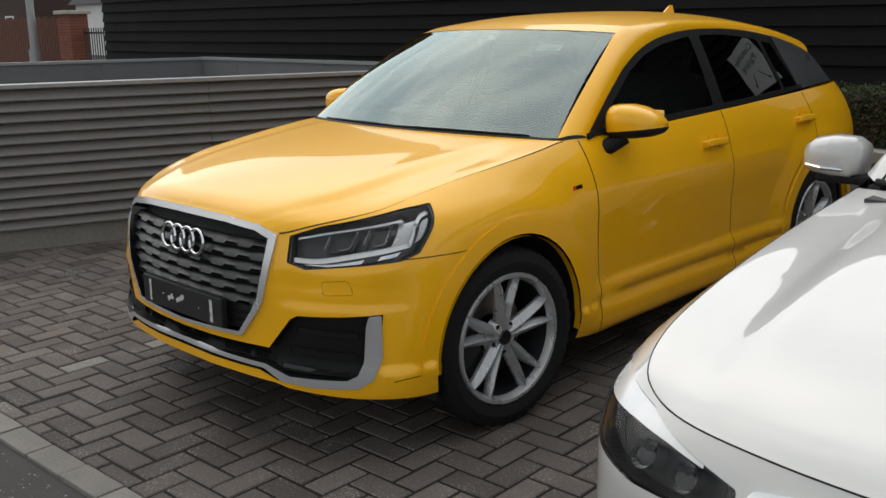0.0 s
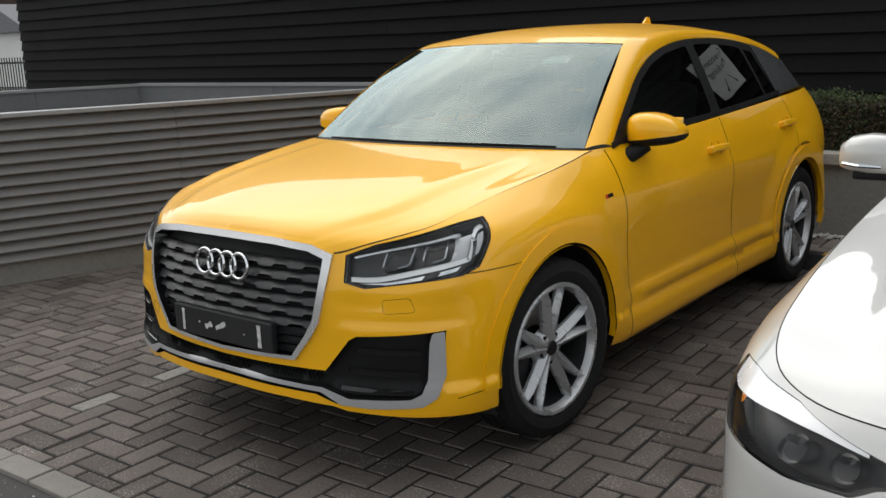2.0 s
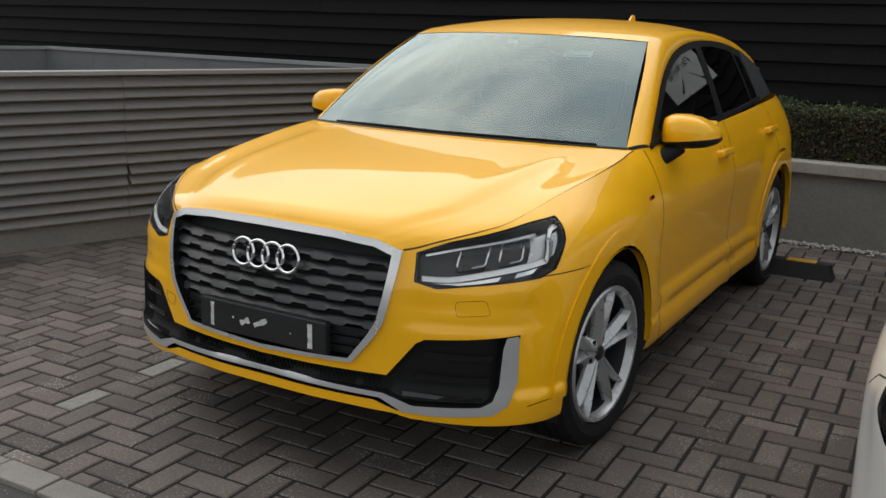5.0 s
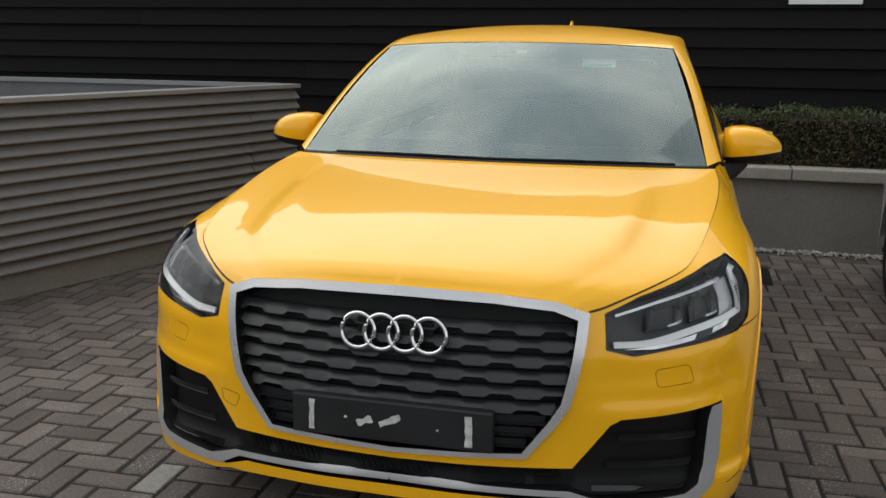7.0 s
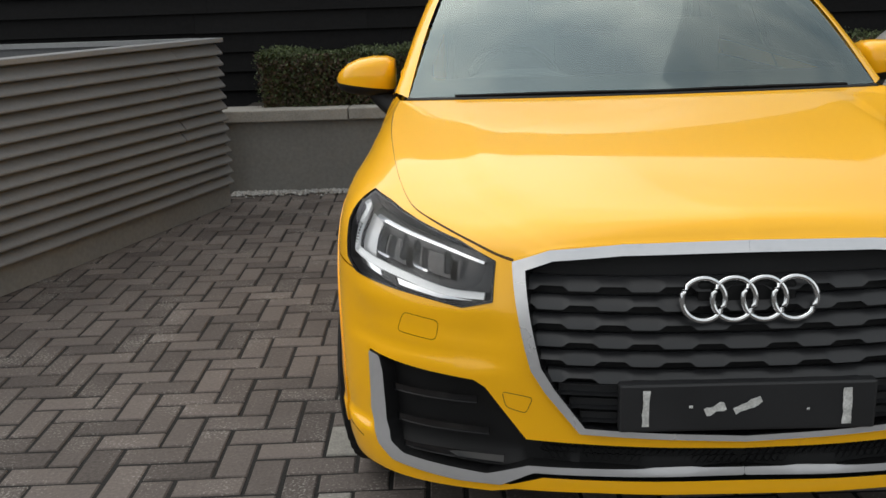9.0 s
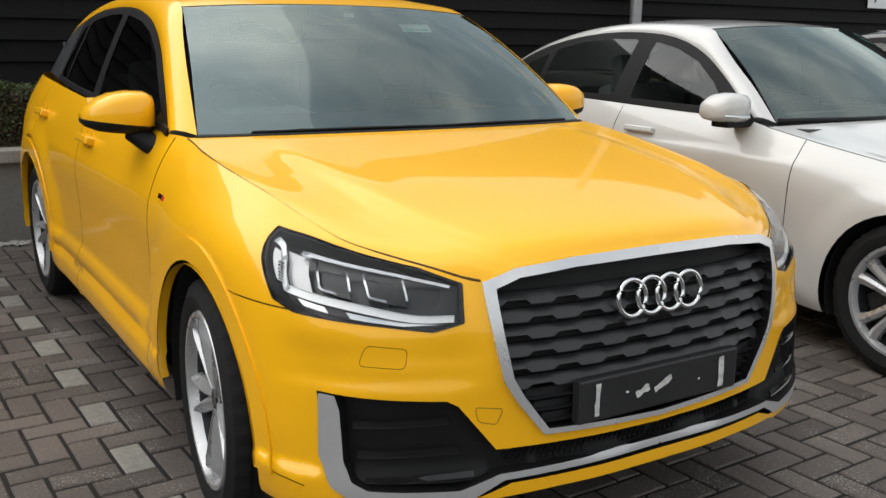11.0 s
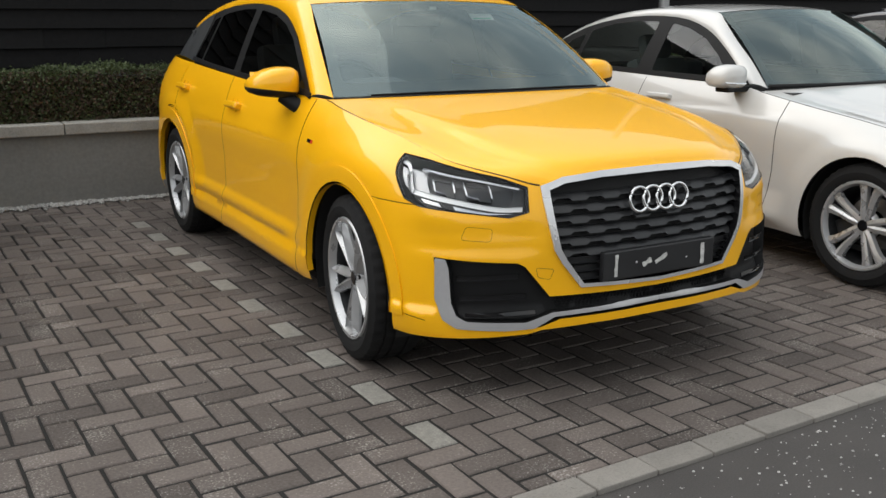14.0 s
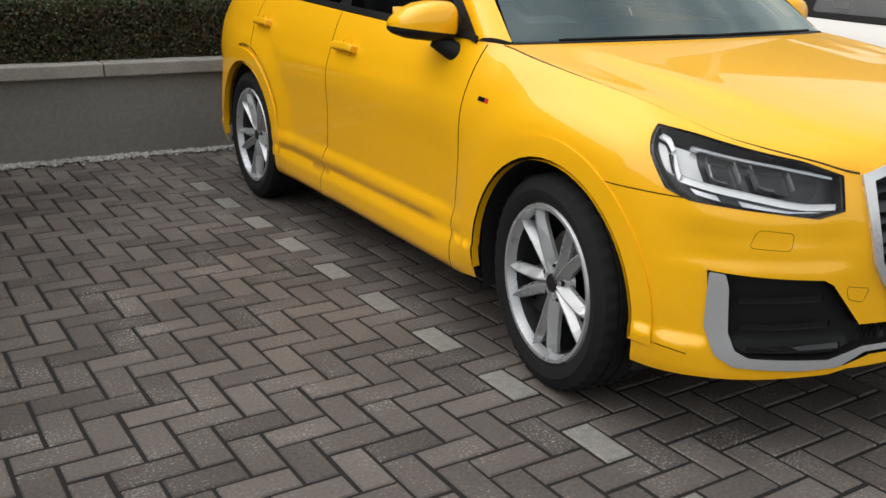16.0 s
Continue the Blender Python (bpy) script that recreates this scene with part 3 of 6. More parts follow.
back_far = far + Vector((L_LEN - 1.0, 0, 0))
a0 = Vector((0.03, -0.1, 0))
n_pan = 6
for i in range(n_pan):
    p, q = a0.lerp(far, i / n_pan), a0.lerp(far, (i + 0.995) / n_pan)
    local_wall(p, q, "panel", M_INNER, 0, L_TOP - 0.03, 0.02)
for i in range(7):
    p, q = far.lerp(back_far, i / 7), far.lerp(back_far, (i + 0.995) / 7)
    local_wall(p, q, "panel", M_INNER, 0, L_TOP - 0.03, 0.02)
local_wall(a0, far, "rim", M_RIMCAP, L_TOP - 0.03, L_TOP, 0.04)
local_wall(far, back_far, "rim", M_RIMCAP, L_TOP - 0.034, L_TOP - 0.004, 0.04)

# ---- wheel stop ----
stop = thing("wheel_stop", "black rubber wheel stop with yellow panels on the paving", "wheel stop", at=pose(0.76, 2.95, 0, 0, 0, 0))
bm = bmesh.new()
prof = [(-0.075, 0.0), (-0.045, 0.095), (0.045, 0.095), (0.075, 0.0)]
ends = []
for q, f in ((-0.46, 1.0), (-0.40, 1.0), (0.40, 1.0), (0.46, 1.0)):
    ends.append([bm.verts.new((q * (1.0 if zz == 0 else 0.93), y, zz)) for y, zz in prof])
for a, b in zip(ends, ends[1:]):
    for i in range(4):
        j = (i + 1) % 4
        bm.faces.new((a[i], a[j], b[j], b[i]))
bm.faces.new(ends[0][::-1])
bm.faces.new(ends[-1])
bmesh.ops.recalc_face_normals(bm, faces=bm.faces)
part("body", bm, M_RUBBER, stop)
for x0 in (-0.24, 0.18):
    part("yellow_panel", box(x0, x0 + 0.17, -0.044, 0.044, 0.0955, 0.099), M_STOPYELLOW, stop, "worn yellow panel")
part("reflector", box(-0.445, 0.445, -0.02, 0.02, 0.093, 0.0952), M_RUBBER, stop)

# ---- distance past the end of the building ----
street = thing("brick_pier", "red brick gate pier with a pale stone cap", "pier", at=pose(-21.6, 9.0, 0))
for k in range(24):
    for i in range(3):
        off = 0.115 if k % 2 else 0.0
        part("brick", box(-0.35 + i * 0.233 + 0.004, -0.35 + (i + 1) * 0.233 - 0.004, -0.25, 0.25, k * 0.075, k * 0.075 + 0.067), M_BRICK, street)
part("core", box(-0.34, 0.34, -0.24, 0.24, 0, 1.8), M_JOINT, street)
part("cap", box(-0.42, 0.42, -0.32, 0.32, 1.8, 1.9, bevel=0.02), M_STONE, street)


def picket_fence(name, x0, x1, y, h, mat, label):
    f = thing(name, label, "fence", at=pose(x0, y, 0))
    n = int((x1 - x0) / 0.16)
    for i in range(n):
        part("picket", box(i * 0.16, i * 0.16 + 0.11, -0.015, 0.015, -0.02, h + 0.03 * math.sin(i * 2.1)), mat, f)
    for z in (0.4, h - 0.25):
        part("rail", box(0, x1 - x0, 0.016, 0.05, z, z + 0.08), mat, f)
    return f


picket_fence("timber_fence", -32.0, -22.1, 9.0, 1.75, M_TIMBER, "red-brown timber picket fence beside the pier")
rail = thing("iron_railing", "black iron railing beyond the brick pier", "fence", at=pose(-21.2, 9.1, 0))
for i in range(24):
    part("bar", tube([(i * 0.13, 0, 0.05), (i * 0.13, 0, 1.45)], 0.016, 6), M_IRON, rail)
for z in (0.2, 1.3):
    part("rail", box(0, 3.1, -0.02, 0.02, z, z + 0.05), M_IRON, rail)
lamp = thing("street_post", "tall grey steel street post", "post", at=pose(-23.2, 8.6, 0))
part("shaft", tube([(0, 0, 0), (0, 0, 6.0)], [0.11, 0.08], 16), M_STEEL, lamp)
part("collar", tube([(0, 0, 0), (0, 0, 0.9)], 0.15, 16), M_STEEL, lamp)


def house(x, y, w, d, h, roof_h, wall_mat, label):
    ho = thing("house", label, "house", "houses across the road", at=pose(x, y, 0))
    part("wall", box(-w / 2, w / 2, 0, d, 0, h), wall_mat, ho)
    bm = bmesh.new()
    a = [bm.verts.new(v) for v in ((-w / 2 - 0.3, -0.3, h), (w / 2 + 0.3, -0.3, h), (w / 2 + 0.3, d + 0.3, h), (-w / 2 - 0.3, d + 0.3, h), (-w / 2 - 0.3, d / 2, h + roof_h), (w / 2 + 0.3, d / 2, h + roof_h))]
    for f in ((0, 1, 5, 4), (2, 3, 4, 5), (1, 2, 5), (3, 0, 4), (3, 2, 1, 0)):
        bm.faces.new([a[i] for i in f])
    part("roof", bm, M_ROOF, ho)
    for i in range(3):
        wx = -w / 2 + w * (i + 0.5) / 3
        for z in (0.9, 3.5):
            win = part("window", box(wx - 0.6, wx + 0.6, -0.05, 0.02, z, z + 1.3), M_HOUSE, ho)
            part("pane", box(wx - 0.5, wx + 0.5, -0.065, -0.045, z + 0.1, z + 1.2), M_DARKWIN, win)
    return ho


gable_house = house(0, 0, 8.0, 6.2, 2.7, 1.45, M_HOUSE, "white rendered house with a pale gable across the road")
gable_house.matrix_world = pose(-42.6, 26.0, 0, 0, 0, 90)
bm = bmesh.new()
for q in (-4.02, -3.9):
    bm.faces.new([bm.verts.new(p) for p in ((q, 0.0, 2.7), (q, 6.2, 2.7), (q, 3.1, 4.1))])
part("gable", bm, M_HOUSE, gable_house)
house(-60.0, 21.0, 14.0, 8.0, 5.6, 3.0, M_DARKBRICK, "dark brick house with a grey roof across the road")


# ---- car shells ----
class Shell:
    """A car's flank, wrapped round its plan outline: s runs along the outline from the nose to the tail, z is height.
    Each station names a point of the outline, the point of the upper edge that it leads to, how sharp the shoulder is and where it begins."""

    def __init__(self, outline, stations, low, detail):
        self.base = spline(outline, 20)
        self.bs = np.concatenate([[0], np.cumsum(np.linalg.norm(np.diff(self.base, axis=0), axis=1))])
        self.end = float(self.bs[-1])
        t = np.gradient(self.base, self.bs, axis=0)
        k = np.ones(9) / 9
        t = np.stack([np.convolve(np.pad(t[:, i], 4, mode="edge"), k, "valid") for i in (0, 1)], 1)
        t /= np.linalg.norm(t, axis=1)[:, None]
        t[0], t[-1] = (1, 0), (-1, 0)
        self.nrm = np.stack([t[:, 1], -t[:, 0]], 1)
        st = []
        for (bx, by), q, p, z0 in stations:
            i = np.argmin(np.hypot(self.base[:, 0] - bx, self.base[:, 1] - by))
            st.append((self.bs[i], *q, p, z0))
        D = spline(st, 12)
        D = D[np.argsort(D[:, 0])]
        self.st = D
        self.low, self.detail = curve1(low), detail
        self.dense = np.linspace(0, self.end, 3000)

    def top(self, s):
        return np.stack([np.interp(s, self.st[:, 0], self.st[:, i]) for i in (1, 2, 3)], 1)

    def __call__(self, s, z):
        s = np.asarray(s, float)
        z = np.asarray(z, float) + 0 * s
        x, y = np.interp(s, self.bs, self.base[:, 0]), np.interp(s, self.bs, self.base[:, 1])
        nx, ny = np.interp(s, self.bs, self.nrm[:, 0]), np.interp(s, self.bs, self.nrm[:, 1])
        Q = self.top(s)
        p, z0 = np.interp(s, self.st[:, 0], self.st[:, 4]), np.interp(s, self.st[:, 0], self.st[:, 5])
        q = np.clip((z - z0) / (Q[:, 2] - z0), 0, 1.15) ** p
        o = self.low(z) + self.detail(x, y, z)
        px, py = x + (Q[:, 0] - x) * q + nx * o, y + (Q[:, 1] - y) * q + ny * o
        px = np.where(s < 0, s, px)
        return np.stack([px, py, z], 1)

    def at_x(self, x, z):
        d = self.dense[:1000]
        P = self(d, np.full(len(d), z))
        k = int(np.argmax(P[:, 0] > x))
        k = max(k, 1)
        f = (x - P[k - 1, 0]) / max(1e-9, P[k, 0] - P[k - 1, 0])
        return (float(d[k - 1] + (d[k] - d[k - 1]) * min(max(f, 0), 1)), z)

    def at_y(self, y, z):
        d = self.dense
        P = self(d, np.full(len(d), z))
        k = int(np.argmax(P[:, 1] > y))
        f = (y - P[k - 1, 1]) / max(1e-9, P[k, 1] - P[k - 1, 1])
        return (float(d[k - 1] + (d[k] - d[k - 1]) * f), z)

    def edge(self, y):
        """The upper edge where it stands at y."""
        T = self.top(self.dense)
        k = int(np.argmax(T[:, 1] > y))
        return (float(self.dense[k]), float(T[k, 2]))


def by_length(L):
    d = np.concatenate([[0], np.cumsum(np.linalg.norm(np.diff(L, axis=0), axis=1))])
    d /= d[-1]
    return lambda q: np.stack([np.interp(q, d, L[:, i]) for i in range(L.shape[1])], 1)


def bonnet_surface(fr_line, sd_line, ce_line, rear_edge, crease):
    """A bonnet between its front edge, its side edge, its centre line and its rear edge."""
    FR, SD, CE = by_length(fr_line), by_length(sd_line), by_length(ce_line)

    def ruled(aa, c, d):
        return np.stack([aa * d[:, 0], c[:, 0] + aa ** 1.7 * (d[:, 1] - c[:, 0]), c[:, 1] + aa ** 2.6 * (d[:, 2] - c[:, 1])], 1)

    def surf(a, b):
        a, b = np.clip(np.asarray(a, float), 0, 1.0), np.clip(np.asarray(b, float), 0, 1.0)
        ce, sd = CE(b), SD(b)
        P = ruled(a, ce, sd)
        o, i = np.zeros_like(b), np.ones_like(b)
        P = P + ((1 - b) ** 4)[:, None] * (FR(a) - ruled(a, CE(o), SD(o))) + (b ** 4)[:, None] * (rear_edge(a) - ruled(a, CE(i), SD(i)))
        mid = np.sin(np.pi * b) ** 0.8
        P[:, 2] -= mid * crease * (sstep(0.70, 0.80, a) - sstep(0.84, 1.0, a))
        P[:, 2] += mid * crease * 0.4 * np.exp(-((a - 0.68) / 0.08) ** 2)
        return P

    return surf, FR, SD


def arch_line(sh, yc, zc, r, a0, a1, n=28):
    return [sh.at_y(yc - r * math.cos(radians(a)), zc + r * math.sin(radians(a))) for a in np.linspace(a0, a1, n)]


BOTH = (1, -1)


# ---- wheels ----
def make_wheel(parent, x, y, z, side, steer, R, rim_r, width, style, cap_mat, turn=0.0):
    """side: +1 where the face looks to +x. The wheel is built with its face to +x."""
    base = pose(x, y, z, 0, 0, (0 if side > 0 else 180) + steer)
    h = width / 2
    barrel = lathe([(rim_r + 0.004, h - 0.010), (rim_r - 0.001, h - 0.002), (rim_r - 0.012, h - 0.003), (rim_r - 0.020, h - 0.020), (rim_r - 0.024, h - 0.032)], 64)
    wheel = part("wheel", barrel, M_RIM, parent, "silver alloy wheel with a black tyre", 40)
    wheel.matrix_basis = base
    # tyre
    prof = [(rim_r + 0.001, h - 0.012), (rim_r + 0.012, h - 0.003), (rim_r + 0.028, h + 0.002), ((rim_r + R) / 2, h + 0.006), (R - 0.028, h - 0.002), (R - 0.010, h - 0.008), (R - 0.003, h - 0.020),
            (R, h - 0.045), (R - 0.007, h - 0.047), (R - 0.007, h - 0.053), (R, h - 0.055), (R + 0.001, 0.030), (R - 0.007, 0.028), (R - 0.007, 0.018), (R + 0.001, 0.016),
            (R + 0.001, -0.030), (R - 0.007, -0.032), (R - 0.007, -0.040), (R, -0.042), (R - 0.004, -h + 0.03), (R - 0.02, -h + 0.008), (rim_r, -h + 0.01)]
    bm = bmesh.new()
    n = 120
    rings = []
    for k in range(n):
        a = 2 * math.pi * k / n
        row = []
        for i, (r, q) in enumerate(prof):
            if i in (5, 6, 7) and k % 3 == 0:
                r -= 0.006
            if i in (10, 11, 14, 15) and k % 3 == 1:
                r -= 0.004
            row.append(bm.verts.new((q, r * math.cos(a), r * math.sin(a))))
        rings.append(row)
    for k in range(n):
        p, q = rings[k], rings[(k + 1) % n]
        for i in range(len(prof) - 1):
            bm.faces.new((p[i], q[i], q[i + 1], p[i + 1]))
    bmesh.ops.recalc_face_normals(bm, faces=bm.faces)
    part("tyre", bm, M_TYRE, wheel, "black rubber tyre", 35)
    # spokes
    face = h - 0.030
    for k in range(5):
        for s in (-1, 1):
            bm = bmesh.new()
            rows = []
            if style == "blade":
                st = [(0.030, 0.018, 0.30, 0.0), (0.075, 0.023, 0.20, 0.008), (0.13, 0.022, 0.19, 0.014), (0.19, 0.018, 0.205, 0.020), (rim_r - 0.012, 0.011, 0.225, 0.018)]
            else:
                st = [(0.030, 0.018, 0.28, 0.0), (0.075, 0.017, 0.24, 0.006), (0.13, 0.018, 0.19, 0.012), (0.18, 0.021, 0.19, 0.016), (rim_r - 0.012, 0.028, 0.215, 0.016)]
            for r, w, ang, hx in st:
                a = 2 * math.pi * k / 5 + s * ang + turn
                d, t = Vector((0, math.cos(a), math.sin(a))), Vector((0, -math.sin(a), math.cos(a)))
                c = d * r + Vector((face + hx, 0, 0))
                edge = 0.024 if style == "blade" else 0.008
                rows.append([bm.verts.new(c + t * w * q + Vector((e, 0, 0))) for q, e in ((-1.0, -0.035), (-0.92, -edge), (s * -0.25, 0.0), (s * -0.05, 0.0), (0.92, -edge), (1.0, -0.035))])
            for p, q in zip(rows, rows[1:]):
                for i in range(5):
                    bm.faces.new((p[i], p[i + 1], q[i + 1], q[i]))
                bm.faces.new((p[5], p[0], q[0], q[5]))
            bm.faces.new(rows[-1])
            bm.faces.new(rows[0][::-1])
            bmesh.ops.recalc_face_normals(bm, faces=bm.faces)
            part("spoke", bm, M_RIM, wheel)
    part("hub", lathe([(0.0005, face - 0.004), (0.05, face - 0.006), (0.062, face - 0.014), (0.078, face - 0.04)], 40), M_RIM, wheel, smooth=40)
    part("hub_cap", lathe([(0.0005, face + 0.001), (0.026, face + 0.0005), (0.030, face - 0.006)], 32), cap_mat, wheel, "round centre cap", 40)
    for k in range(5):
        a = 2 * math.pi * (k + 0.5) / 5 + turn
        part("wheel_bolt", tube([(face - 0.03, 0.052 * math.cos(a), 0.052 * math.sin(a)), (face - 0.006, 0.052 * math.cos(a), 0.052 * math.sin(a))], 0.009, 10), M_BLACK, wheel)
    part("brake_disc", lathe([(0.07, -0.005), (rim_r - 0.085, -0.005), (rim_r - 0.085, -0.03)], 40), M_DISC, wheel, "dull steel brake disc", 40)
    bm = box(-0.04, 0.045, -0.05, 0.05, -0.07, 0.07, m=Matrix.Rotation(radians(25), 4, "X") @ Matrix.Translation((0, -0.135, 0)), bevel=0.015)
    part("brake_caliper", bm, M_RIMDARK, wheel, smooth=40)
    part("inner_barrel", lathe([(rim_r - 0.024, h - 0.032), (rim_r - 0.032, h - 0.10), (rim_r - 0.034, -h + 0.03), (rim_r - 0.06, -h + 0.025), (0.06, -0.06)], 48), M_RIMDARK, wheel, smooth=40)
    return wheel


# ---- yellow crossover car ----
# its front looks to -y; +x is its own left side; the front axle stands at y = 0
WB, HUB_Z, ARCH_R = 2.601, 0.333, 0.390
AXLE_Y = (-0.018, WB)
car = thing("yellow_car", "bright yellow compact crossover car parked nose-out on block paving", "car", at=pose(0, 0, 0))

OUTLINE = [(0, -0.822), (0.2, -0.815), (0.4, -0.785), (0.55, -0.740), (0.68, -0.680), (0.775, -0.602), (0.838, -0.50), (0.868, -0.38), (0.880, -0.2), (0.884, 0.1), (0.880, 0.6),
           (0.876, 1.3), (0.880, 2.0), (0.890, 2.45), (0.890, 2.8), (0.872, 3.05), (0.815, 3.22), (0.68, 3.31), (0.4, 3.345), (0.0, 3.35)]
STATIONS = [((0, -0.822), (0, -0.772, 0.828), 2.2, 0.55), ((0.25, -0.812), (0.25, -0.764, 0.824), 2.2, 0.55), ((0.42, -0.781), (0.40, -0.742, 0.810), 2.0, 0.56), ((0.50, -0.757), (0.469, -0.722, 0.787), 1.6, 0.57),
            ((0.62, -0.72), (0.555, -0.655, 0.812), 1.5, 0.58), ((0.72, -0.655), (0.63, -0.565, 0.833), 1.9, 0.58), ((0.80, -0.57), (0.685, -0.486, 0.851), 2.8, 0.58), ((0.852, -0.45), (0.708, -0.415, 0.869), 5.0, 0.60),
            ((0.872, -0.34), (0.726, -0.335, 0.889), 7.0, 0.62), ((0.880, -0.2), (0.746, -0.2, 0.917), 5.0, 0.65), ((0.884, 0.05), (0.770, 0.05, 0.953), 3.2, 0.68), ((0.883, 0.25), (0.776, 0.25, 0.980), 2.6, 0.70),
            ((0.881, 0.42), (0.768, 0.42, 1.0), 2.4, 0.70), ((0.880, 0.6), (0.792, 0.6, 1.002), 2.2, 0.70), ((0.878, 1.0), (0.794, 1.0, 1.012), 2.2, 0.70), ((0.878, 1.7), (0.793, 1.7, 1.035), 2.2, 0.70),
            ((0.89, 2.4), (0.785, 2.4, 1.062), 2.2, 0.70), ((0.875, 3.0), (0.755, 2.98, 1.085), 2.2, 0.70), ((0.68, 3.31), (0.60, 3.22, 1.085), 2.2, 0.75), ((0, 3.35), (0, 3.27, 1.08), 2.2, 0.75)]


def bump_fn(d, a, b):
    """1 up to a, then smoothly to 0 at b."""
    return 1 - sstep(a, b, d)


def flank(x, y, z):
    """Sill, hollow, arches and the lamp's ledge."""
    door = sstep(0.38, 0.66, y) * (1 - sstep(2.02, 2.28, y))
    off = door * np.interp(z, [0.0, 0.20, 0.225, 0.30, 0.345, 0.378, 0.405, 0.45, 0.62, 0.72, 0.80, 0.86], [-0.012, -0.012, 0.012, 0.008, -0.010, 0.010, 0.008, -0.014, -0.007, 0.002, 0.006, 0.0])
    for yc in AXLE_Y:
        d = np.hypot(y - yc, z - HUB_Z)
        off = off + (bump_fn(d, 0.46, 0.61) * 0.018) * (0.25 + 0.75 * sstep(0.24, 0.44, z)) * (1 - sstep(0.84, 0.92, z)) * (x > 0.8)
    nose = 1 - sstep(-0.62, -0.42, y)
    off = off - nose * sstep(0.44, 0.56, x) * 0.010 * (sstep(0.53, 0.575, z) - sstep(0.62, 0.675, z))
    return off


sh = Shell(OUTLINE, STATIONS, [(0.0, -0.2), (0.18, -0.05), (0.21, -0.016), (0.245, 0.002), (0.28, 0.008), (0.34, 0.009), (0.46, 0.0), (1.3, 0.0)], flank)
car_skin, at_x, at_y, S_END = sh, sh.at_x, sh.at_y, sh.end


def arch(yc, r, a0, a1, n=28):
    return arch_line(sh, yc, HUB_Z, r, a0, a1, n)


BODY_BOTTOM = [at_x(0.0, 0.290), at_x(0.3, 0.287), at_x(0.475, 0.280), at_x(0.525, 0.267), at_x(0.7, 0.256), at_y(-0.46, 0.240)]
BODY_BOTTOM += arch(AXLE_Y[0], ARCH_R, -14, 194) + [at_y(0.6, 0.205), at_y(1.3, 0.205), at_y(2.1, 0.215)] + arch(WB, ARCH_R, -17, 197)
BODY_BOTTOM += [at_y(3.1, 0.26), (S_END - 0.7, 0.28), (S_END, 0.30)]
st_s = lambda lo, hi, n: [(float(q), float(sh.top([q])[0, 2])) for q in np.linspace(lo, hi, n)]
s_g = sh.st[36, 0]
s_r = sh.edge(0.415)[0]
FRONT_TOP = st_s(0, s_g, 12)
SEAM_TOP = st_s(s_g, s_r, 40)[1:]
BELT_TOP = st_s(s_r, S_END, 60)[1:]
BODY = BODY_BOTTOM + BELT_TOP[::-1] + SEAM_TOP[::-1] + FRONT_TOP[::-1]

LAMP = rounded([at_x(0.505, 0.778), at_x(0.58, 0.808), at_y(-0.50, 0.838), at_y(-0.338, 0.869), at_y(-0.385, 0.805), at_y(-0.452, 0.728), at_y(-0.51, 0.707), at_x(0.68, 0.688), at_x(0.58, 0.676), at_x(0.514, 0.694)], 0.005)
GRILLE_OUT = np.array([at_x(0, 0.826), at_x(0.25, 0.822), at_x(0.395, 0.808), at_x(0.468, 0.780), at_x(0.458, 0.66), at_x(0.437, 0.56), at_x(0.408, 0.512), at_x(0.338, 0.424), at_x(0, 0.412)])
GRILLE_IN = np.array([at_x(0, 0.803), at_x(0.25, 0.800), at_x(0.388, 0.787), at_x(0.443, 0.766), at_x(0.435, 0.66), at_x(0.416, 0.567), at_x(0.389, 0.521), at_x(0.327, 0.437), at_x(0, 0.425)])
BLADE = rounded([at_y(-0.575, 0.535), at_x(0.770, 0.533), at_x(0.763, 0.50), at_x(0.758, 0.38), at_x(0.748, 0.336), at_x(0.72, 0.318), at_x(0.535, 0.312), at_x(0.445, 0.343), at_x(0, 0.352), at_x(0, 0.337),
                 at_x(0.435, 0.327), at_x(0.505, 0.289), at_x(0.60, 0.284), at_x(0.748, 0.291), at_x(0.782, 0.318), at_x(0.797, 0.39)], 0.006, 3)
INTAKE = np.array([at_y(-0.570, 0.538), at_x(0.56, 0.522), at_x(0.535, 0.508), at_x(0.450, 0.398), at_x(0, 0.392), at_x(0, 0.322), at_x(0.415, 0.315), at_x(0.485, 0.290), at_x(0.74, 0.292), at_x(0.775, 0.32), at_x(0.79, 0.40)])
WASHER = rounded([at_x(0.632, 0.640), at_x(0.712, 0.648), at_x(0.728, 0.602), at_x(0.640, 0.596)], 0.014)
TOW = rounded([at_x(0.435, 0.495), at_x(0.50, 0.503), at_x(0.492, 0.468), at_x(0.450, 0.458)], 0.01)

